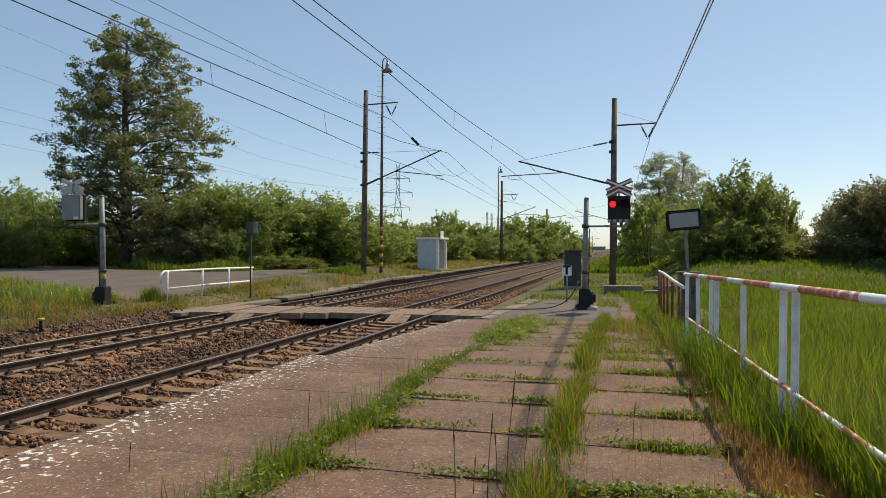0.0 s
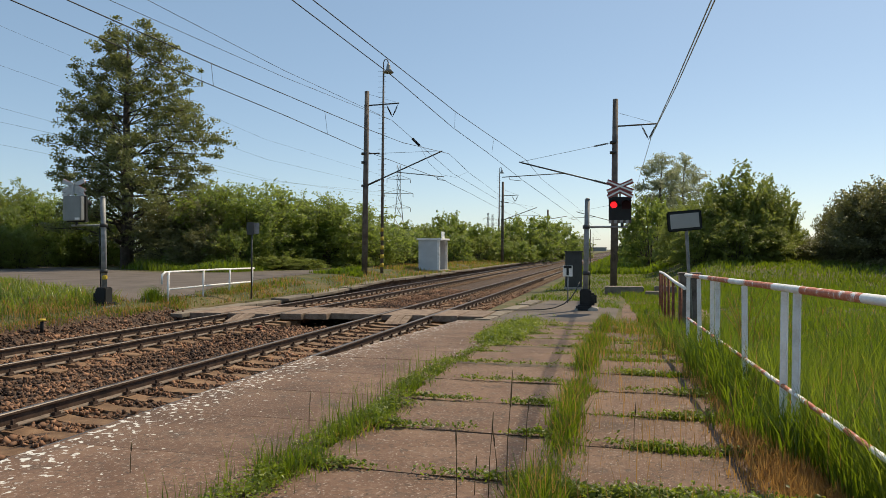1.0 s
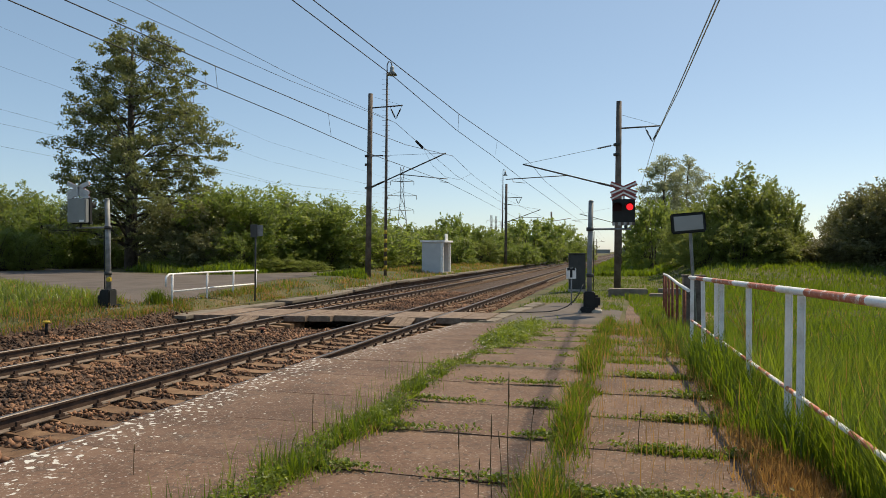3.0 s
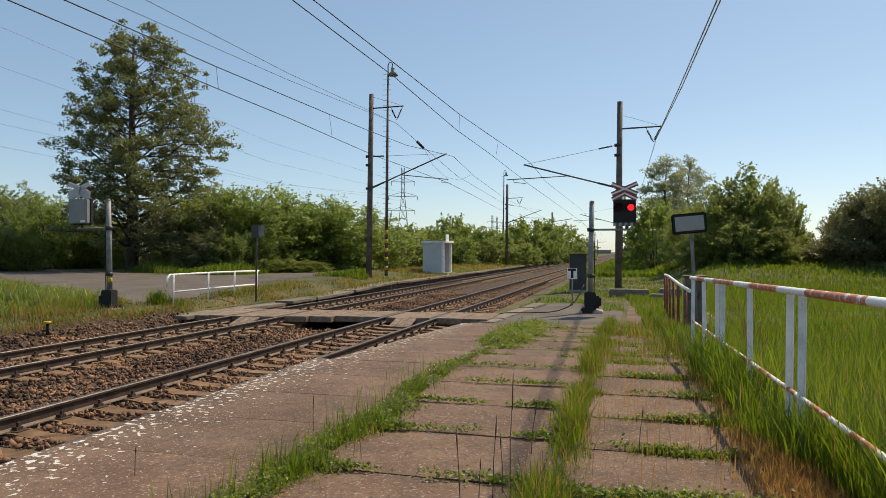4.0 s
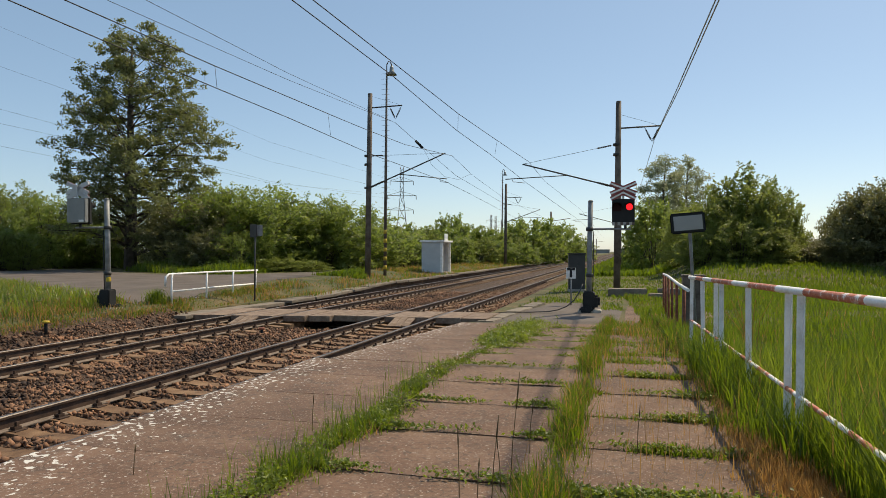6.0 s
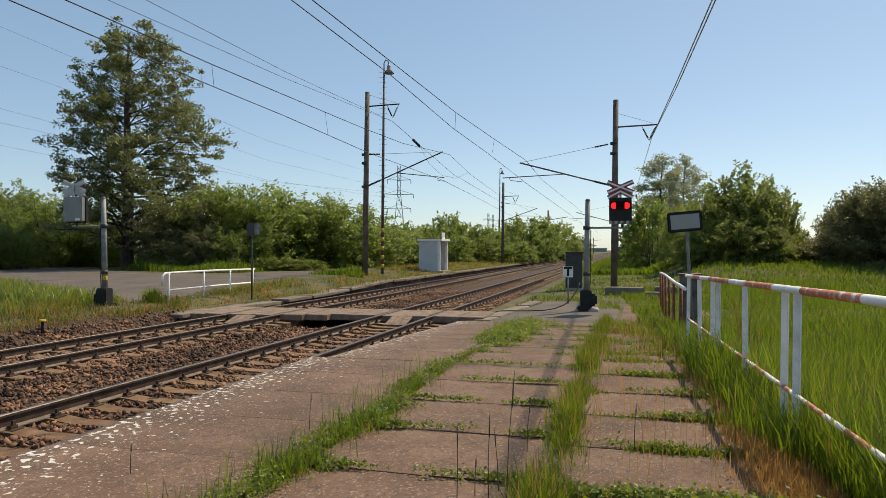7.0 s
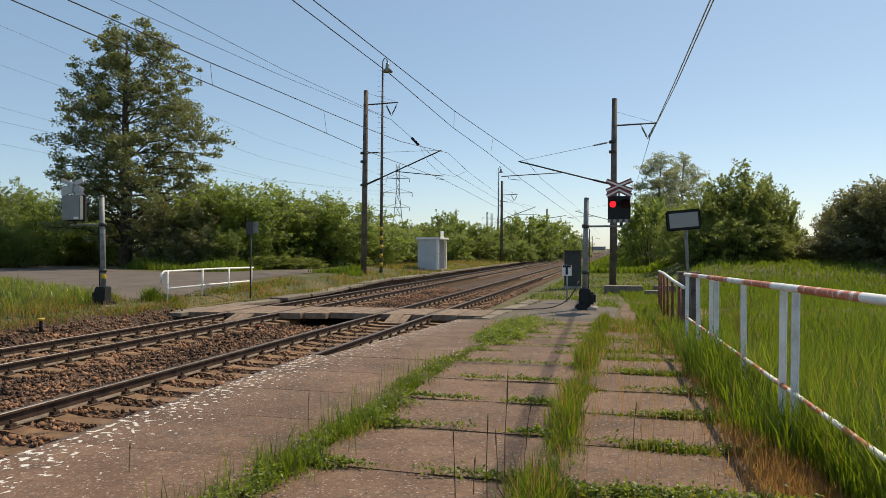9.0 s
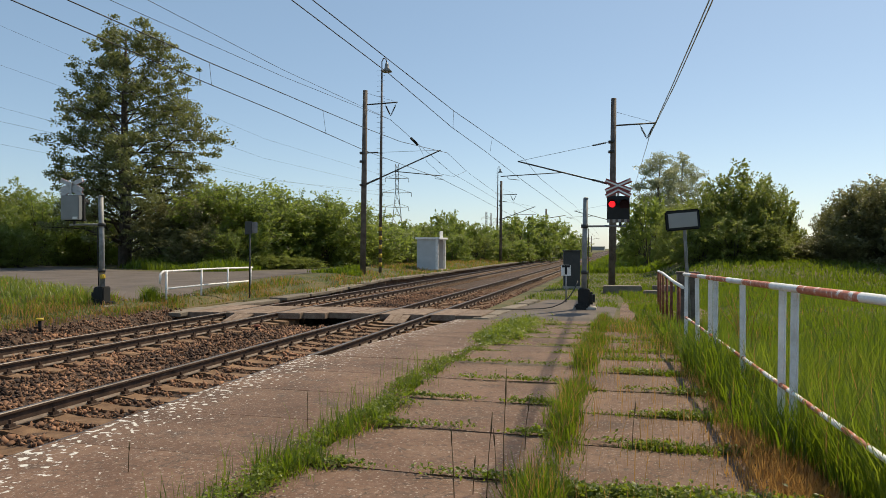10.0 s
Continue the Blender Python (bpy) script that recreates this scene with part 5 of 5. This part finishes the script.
def left_edge(n):
    y = 7 + 18.0 * rng.uniform(0, 1, n)
    x = -12.8 - 2.7 * rng.uniform(0, 1, n)
    keep = ~((y > 17.6) & (x < -13.3 - 0.3 * np.maximum(y - 19.5, 0))) & ~((y > 18.7) & (y < 23) & (x < -12.9) & (x > -14.5)) & (rng.uniform(0, 1, n) < 0.25 + 0.75 * patchy(x, y, 1.1))
    x, y = x[keep], y[keep]
    return np.stack([x, y, 0.4 + 0.8 * patchy(x, y, 1.4), np.full(len(x), 3.0)], 1)


def hedge_foot(n):
    px = rng.uniform(-60, 640, n)
    d = 35 + 13 * rng.uniform(0, 1, n) ** 1.2
    th = radians(14.62)
    X = (px - 784) * d / F
    x, y = X * math.cos(th) - d * math.sin(th), X * math.sin(th) + d * math.cos(th)
    keep = (y > 35.6 + 0.62 * np.maximum(-25.5 - x, 0)) & ((x < -22.2) | (x > -17.2) | (y > 45.5))
    x, y = x[keep], y[keep]
    return np.stack([x, y, (0.6 + 0.8 * patchy(x, y, 0.4)) * np.where(x > -23, 0.5, 0.9), np.full(len(x), 9.0)], 1)


def far_platform_grass(n):
    y = 25.5 + 75 * rng.uniform(0, 1, n) ** 1.4
    x = -12.06 - 4.9 * rng.uniform(0, 1, n) ** 0.9
    k = patchy(x, y, 0.7)
    keep = (rng.uniform(0, 1, n) < 0.2 + k * 0.8) & ((x < -14.6) | (rng.uniform(0, 1, n) < 0.55)) & ~((y < 45) & (x < -14.9) & (x > -21))
    x, y, k = x[keep], y[keep], k[keep]
    return np.stack([x, y, 0.3 + 0.7 * k, 2 + y / 10], 1)


def right_far(n):
    y = 23 + 38 * rng.uniform(0, 1, n) ** 1.3
    x = -3.6 + (6 + 0.55 * y) * rng.uniform(0, 1, n)
    keep = ~((x > -3.4) & (x < -0.9) & (y < 26)) & ~((x > -0.2) & (x < 2.2) & (y < 28) & (rng.uniform(0, 1, n) < 0.85))
    x, y = x[keep], y[keep]
    k = patchy(x, y, 0.5)
    return np.stack([x, y, 0.25 + 0.75 * k, 2 + y / 8], 1)


def right_distant(n):
    y = 55 + 200 * rng.uniform(0, 1, n) ** 1.6
    x = -3.9 + 9 * rng.uniform(0, 1, n)
    return np.stack([x, y, 0.4 + 0.8 * patchy(x, y, 0.3), 10 + y / 3], 1)


def bush_foot(n):
    y = 29 + 14 * rng.uniform(0, 1, n)
    x = 3 + 22 * rng.uniform(0, 1, n)
    return np.stack([x, y, 0.45 + 0.7 * patchy(x, y, 0.6), 3 + y / 6], 1)


def fence_foot(n):
    f = rng.uniform(-0.1, 1.25, n)
    k = patchy(f * 6, f * 9, 1.0)
    x = p_fence[0].x + (p_fence[1].x - p_fence[0].x) * f + rng.normal(size=n) * 0.28
    y = p_fence[0].y + (p_fence[1].y - p_fence[0].y) * f + rng.normal(size=n) * 0.28
    keep = (rng.uniform(0, 1, n) < 0.2 + 0.8 * k) & (x < -13.2)
    return np.stack([x, y, 0.4 + 0.7 * k, np.full(n, 3.0)], 1)[keep]


strew("fence_grass", 3200, fence_foot, 0.20, M["grass"], "short green grass at the foot of the fence", 0.5, 0.010)
strew("fence_straw", 3200, fence_foot, 0.16, M["dry"], "dry grass at the foot of the fence", 0.6, 0.010)
strew("bush_foot_grass", 14000, bush_foot, 0.30, M["grass"], "green grass at the foot of the bushes", 0.4, 0.014)
strew("meadow_grass", 125000, meadow, 0.50, M["grass"], "tall lush green meadow grass beside the railing", 0.45, 0.0095)
def near_meadow(n):
    y = 2.7 + 6.5 * rng.uniform(0, 1, n)
    x = 1.57 - 0.047 * y + 2.6 * rng.uniform(0, 1, n)
    return np.stack([x, y, 0.6 + 0.7 * patchy(x, y, 0.9), np.full(n, 1.3)], 1)


# Highlights put into colour: paler blades brighten the dark near grass.
strew("light_meadow_grass", 9000, near_meadow, 0.56, M["weed"], "lighter green grass blades added as highlights in the near meadow", 0.4, 0.009)
strew("meadow_edge_grass", 14000, behind, 0.50, M["grass"], "tall green meadow grass by the platform", 0.32, 0.012)
strew("meadow_straw", 3500, meadow, 0.62, M["dry"], "dry straw stalks among the meadow grass", 0.3, 0.007)
strew("joint_grass", 16000, joint_strip, 0.31, M["grass"], "green grass growing in the joint between slabs", 0.5, 0.008)
strew("joint_straw", 2500, joint_strip, 0.34, M["dry"], "dry straw in the joint between slabs", 0.4, 0.006)
strew("platform_grass", 13000, overgrown, 0.27, M["grass"], "thin grass overgrowing the slabs", 0.4, 0.008)
strew("platform_straw", 6000, overgrown, 0.27, M["dry"], "dry grass overgrowing the slabs", 0.4, 0.007)
strew("slab_tufts", 15000, cross_joints, 0.13, M["grass"], "low tufts in the slab joints", 0.9, 0.012)
strew("dry_edge_grass", 16000, edge_dry, 0.19, M["dry"], "reddish dry grass along the platform's edge", 0.5, 0.007)
strew("dry_mat", 17000, dry_mat, 0.11, M["dry"], "flattened orange-brown dry grass beside the slabs", 1.1, 0.007)
strew("edge_grass", 6500, edge_green, 0.30, M["grass"], "green grass along the platform's edge", 0.5, 0.009)
strew("verge_grass", 36000, left_verge, 0.34, M["weed"], "tall grass beside the road and track", 0.7, 0.012)
strew("verge_straw", 3000, left_verge, 0.3, M["dry"], "dry grass beside the road and track", 0.45, 0.012)
strew("shoulder_straw", 11000, left_edge, 0.20, M["dry"], "dry yellow grass along the track shoulder", 0.5, 0.010)
strew("shoulder_grass", 16000, left_edge, 0.17, M["grass"], "short green grass along the track shoulder", 0.5, 0.010)
strew("hedge_grass", 30000, hedge_foot, 0.6, M["grass"], "tall grass at the foot of the hedge", 0.35, 0.02)
strew("far_platform_grass", 13000, far_platform_grass, 0.32, M["dry"], "yellowish dry grass on the far platform", 0.5, 0.012)
strew("far_platform_green", 22000, far_platform_grass, 0.26, M["grass"], "green grass on the far platform", 0.5, 0.012)
strew("far_bank_grass", 16000, right_distant, 0.5, M["grass"], "green grass along the line towards the horizon", 0.5, 0.02)
strew("bank_grass", 42000, right_far, 0.17, M["grass"], "green grass on the bank beyond the crossing", 0.5, 0.014)


def weed_leaves(places, spread, per, leaf, height):
    out = []
    for x, y in places:
        n = int(per * rng.uniform(0.5, 1.3))
        sx, sy = spread if isinstance(spread, tuple) else (spread, spread)
        p = rng.normal(size=(n, 3)) * np.array([sx, sy, 0])
        p[:, 2] = np.abs(rng.normal(size=n)) * height * np.exp(-((p[:, 0] / sx) ** 2 + (p[:, 1] / sy) ** 2) / 2.25) + 0.015
        out.append(p + np.array([x, y, float(ramp(y))]))
    return leaf_cloud(np.concatenate(out), leaf, 0.3)


def wander(y):
    """Sideways drift of the growth along the joint."""
    return 0.06 * np.sin(1.3 * y) + 0.05 * np.sin(3.1 * y + 1.0)


def weed_strip(n):
    y = 3.0 + 15 * rng.uniform(0, 1, n) ** 1.15
    k = patchy(y * 0.6 + 2.0, y, 1.9)
    x = -2.34 + wander(y) + rng.normal(size=n) * (0.03 + 0.09 * k)
    keep = rng.uniform(0, 1, n) < np.clip(k * 1.5 - 0.15, 0.12, 1)
    return np.stack([x, y, 0.35 + 0.9 * k * rng.uniform(0.4, 1.1, n), 1 + y / 8], 1)[keep]


spots = []
for k in range(75):
    y = 3.0 + 15.3 * random.random() ** 1.1
    spots.append((-2.34 + wander(y) + random.gauss(0, 0.025 + 0.006 * y), y))

v, fc = weed_leaves(spots, 0.08, 120, 0.025, 0.05)
lush = [(random.gauss(-2.30, 0.20), random.uniform(11.8, 17.4)) for _ in range(60)]
v2, fc2 = weed_leaves(lush, 0.12, 130, 0.04, 0.11)
v, fc = np.concatenate([v, v2]), np.concatenate([fc, fc2 + len(v)])
tagged(arrays("joint_weeds", v, fc, M["weed"]), "low leafy weeds along the slab joint", "weeds", kind="stuff")
spots = [(random.uniform(-0.5, 1.15), 4.52 + random.gauss(0, 0.055)) for _ in range(60)]
for row in range(1, 9):
    for _ in range(random.randint(3, 9)):
        spots.append((random.choice((0.1, 0.5, 0.9)) + random.gauss(0, 0.2), 4.55 + 1.12 * row + random.gauss(0, 0.04)))
for row in range(0, 11):
    for _ in range(random.randint(6, 12)):
        spots.append((random.choice((-2.25 + abs(random.gauss(0, 0.4)), -0.6 - abs(random.gauss(0, 0.25)), random.uniform(-2.3, -0.6))), 4.66 + 1.18 * row + random.gauss(0, 0.02)))
v, fc = weed_leaves(spots, (0.11, 0.035), 100, 0.028, 0.034)
tagged(arrays("slab_weeds", v, fc, M["weed"]), "dark green leafy weeds in the slab joints", "weeds", kind="stuff")
strew("weed_grass", 14000, weed_strip, 0.17, M["grass"], "short grass among the weeds of the joint", 0.6, 0.008)
strew("weed_straw", 2600, weed_strip, 0.12, M["dry"], "dry straw among the weeds of the joint", 0.9, 0.007)


c0 = at_depth(267, 530, 21.0)
v, fc = blades(np.stack([c0[0] + rng.normal(size=420) * 0.13, c0[1] + rng.normal(size=420) * 0.13, np.full(420, -0.05)], 1), 0.45, 0.5, 0.014)
tagged(arrays("roadside_tuft", v, fc, M["grass"]), "tall green tuft of grass beside the fence", "grass", kind="stuff")
v, fc = blades(np.stack([-2.40 + rng.normal(size=420) * 0.16, 2.8 + 6 * rng.uniform(0, 1, 420) ** 1.3, np.full(420, -0.03)], 1), 0.30, 0.35, 0.006)
tagged(arrays("tall_joint_grass", v, fc, M["grass"]), "tall thin grass standing in the slab joint", "grass", kind="stuff")
v, fc = blades(np.stack([rng.uniform(-0.7, 1.1, 500), 3.2 + 9 * rng.uniform(0, 1, 500) ** 1.2, np.full(500, -0.03)], 1), 0.36, 0.3, 0.005)
tagged(arrays("thin_platform_stalks", v, fc, M["dry"]), "thin dry stalks standing on the platform", "grass", kind="stuff")


n = 130
c = np.stack([-2.35 + rng.normal(size=n) * 0.16, 9.5 + 5.0 * rng.uniform(0, 1, n), 0.06 + 0.05 * rng.uniform(0, 1, n)], 1)
c[:, 2] += ramp(c[:, 1])
v, fc = leaf_cloud(c, 0.016, 1.0)
tagged(arrays("white_flowers", v, fc, M["white"]), "tiny white flowers among the joint weeds", "flowers", kind="stuff")


# ---- single seed stalks close by, which sway ----
def seed_stalk(px, py_base, height, lean):
    d = 1.58 * F / (py_base - 440)
    x, y, _ = at_depth(px, py_base, d)
    s = thing("grass_stalk", (x, y, -0.03), 0, "thin brown seed stalk of ribwort or grass", "grass stalk", "seed stalks")
    tube("stem", [(0, 0, -0.03), (lean * 0.3, 0, height * 0.5), (lean, 0, height * 0.86)], [0.0036, 0.003, 0.0022], M["seed"], s, 5)
    tube("seed_head", [(lean * 0.85, 0, height * 0.74), (lean * 0.95, 0, height * 0.84), (lean * 1.2, 0, height)], [0.003, 0.0055, 0.002], M["seed"], s, 6)
    return s


STALKS = [(seed_stalk(806, 905, 0.54, -0.01), 0.0, 1.0), (seed_stalk(893, 900, 0.86, 0.03), 0.7, 1.6), (seed_stalk(862, 890, 0.58, 0.02), 1.5, 1.5),
          (seed_stalk(838, 880, 0.28, 0.01), 2.2, 0.9), (seed_stalk(545, 760, 0.34, 0.01), 0.4, 1.0), (seed_stalk(228, 840, 0.24, 0.01), 1.1, 0.8),
          (seed_stalk(880, 870, 0.42, -0.02), 2.9, 1.3), (seed_stalk(930, 800, 0.44, 0.03), 3.3, 1.2), (seed_stalk(1120, 800, 0.40, 0.02), 4.0, 1.0), (seed_stalk(1300, 790, 0.45, -0.03), 4.4, 1.0)]


def motions():
    """Added plates slide over the lamps in place of switching, and the stalks sway in the wind."""
    for shutter, bx in ((added_cover_right, BX), (added_cover_left, BXL)):
        z = shutter.location.z
        rows = [(0.0, pose(bx + 0.165, 0, z))]
        side = 1
        for k in range(18):
            t = 0.30 + 1.118 * (k // 2) + (0.57 if k % 2 else 0.0)
            rows += [(t - 0.07, pose(bx + 0.165 * side, 0, z)), (t + 0.07, pose(bx - 0.165 * side, 0, z))]
            side = -side
        rows.append((10.0, pose(bx + 0.165 * side, 0, z)))
        walk(shutter, rows)
    for s, ph, k in STALKS:
        p = s.matrix_world.translation.copy()
        rows = []
        for i in range(26):
            t = i * 0.4
            a = k * (1.1 * math.sin(1.15 * t + ph) + 0.7 * math.sin(2.9 * t + ph * 2.3))
            b = k * (0.8 * math.sin(1.7 * t + ph * 1.7))
            rows.append((t, pose(*p, b, a, 0)))
        walk(s, rows)


motions()
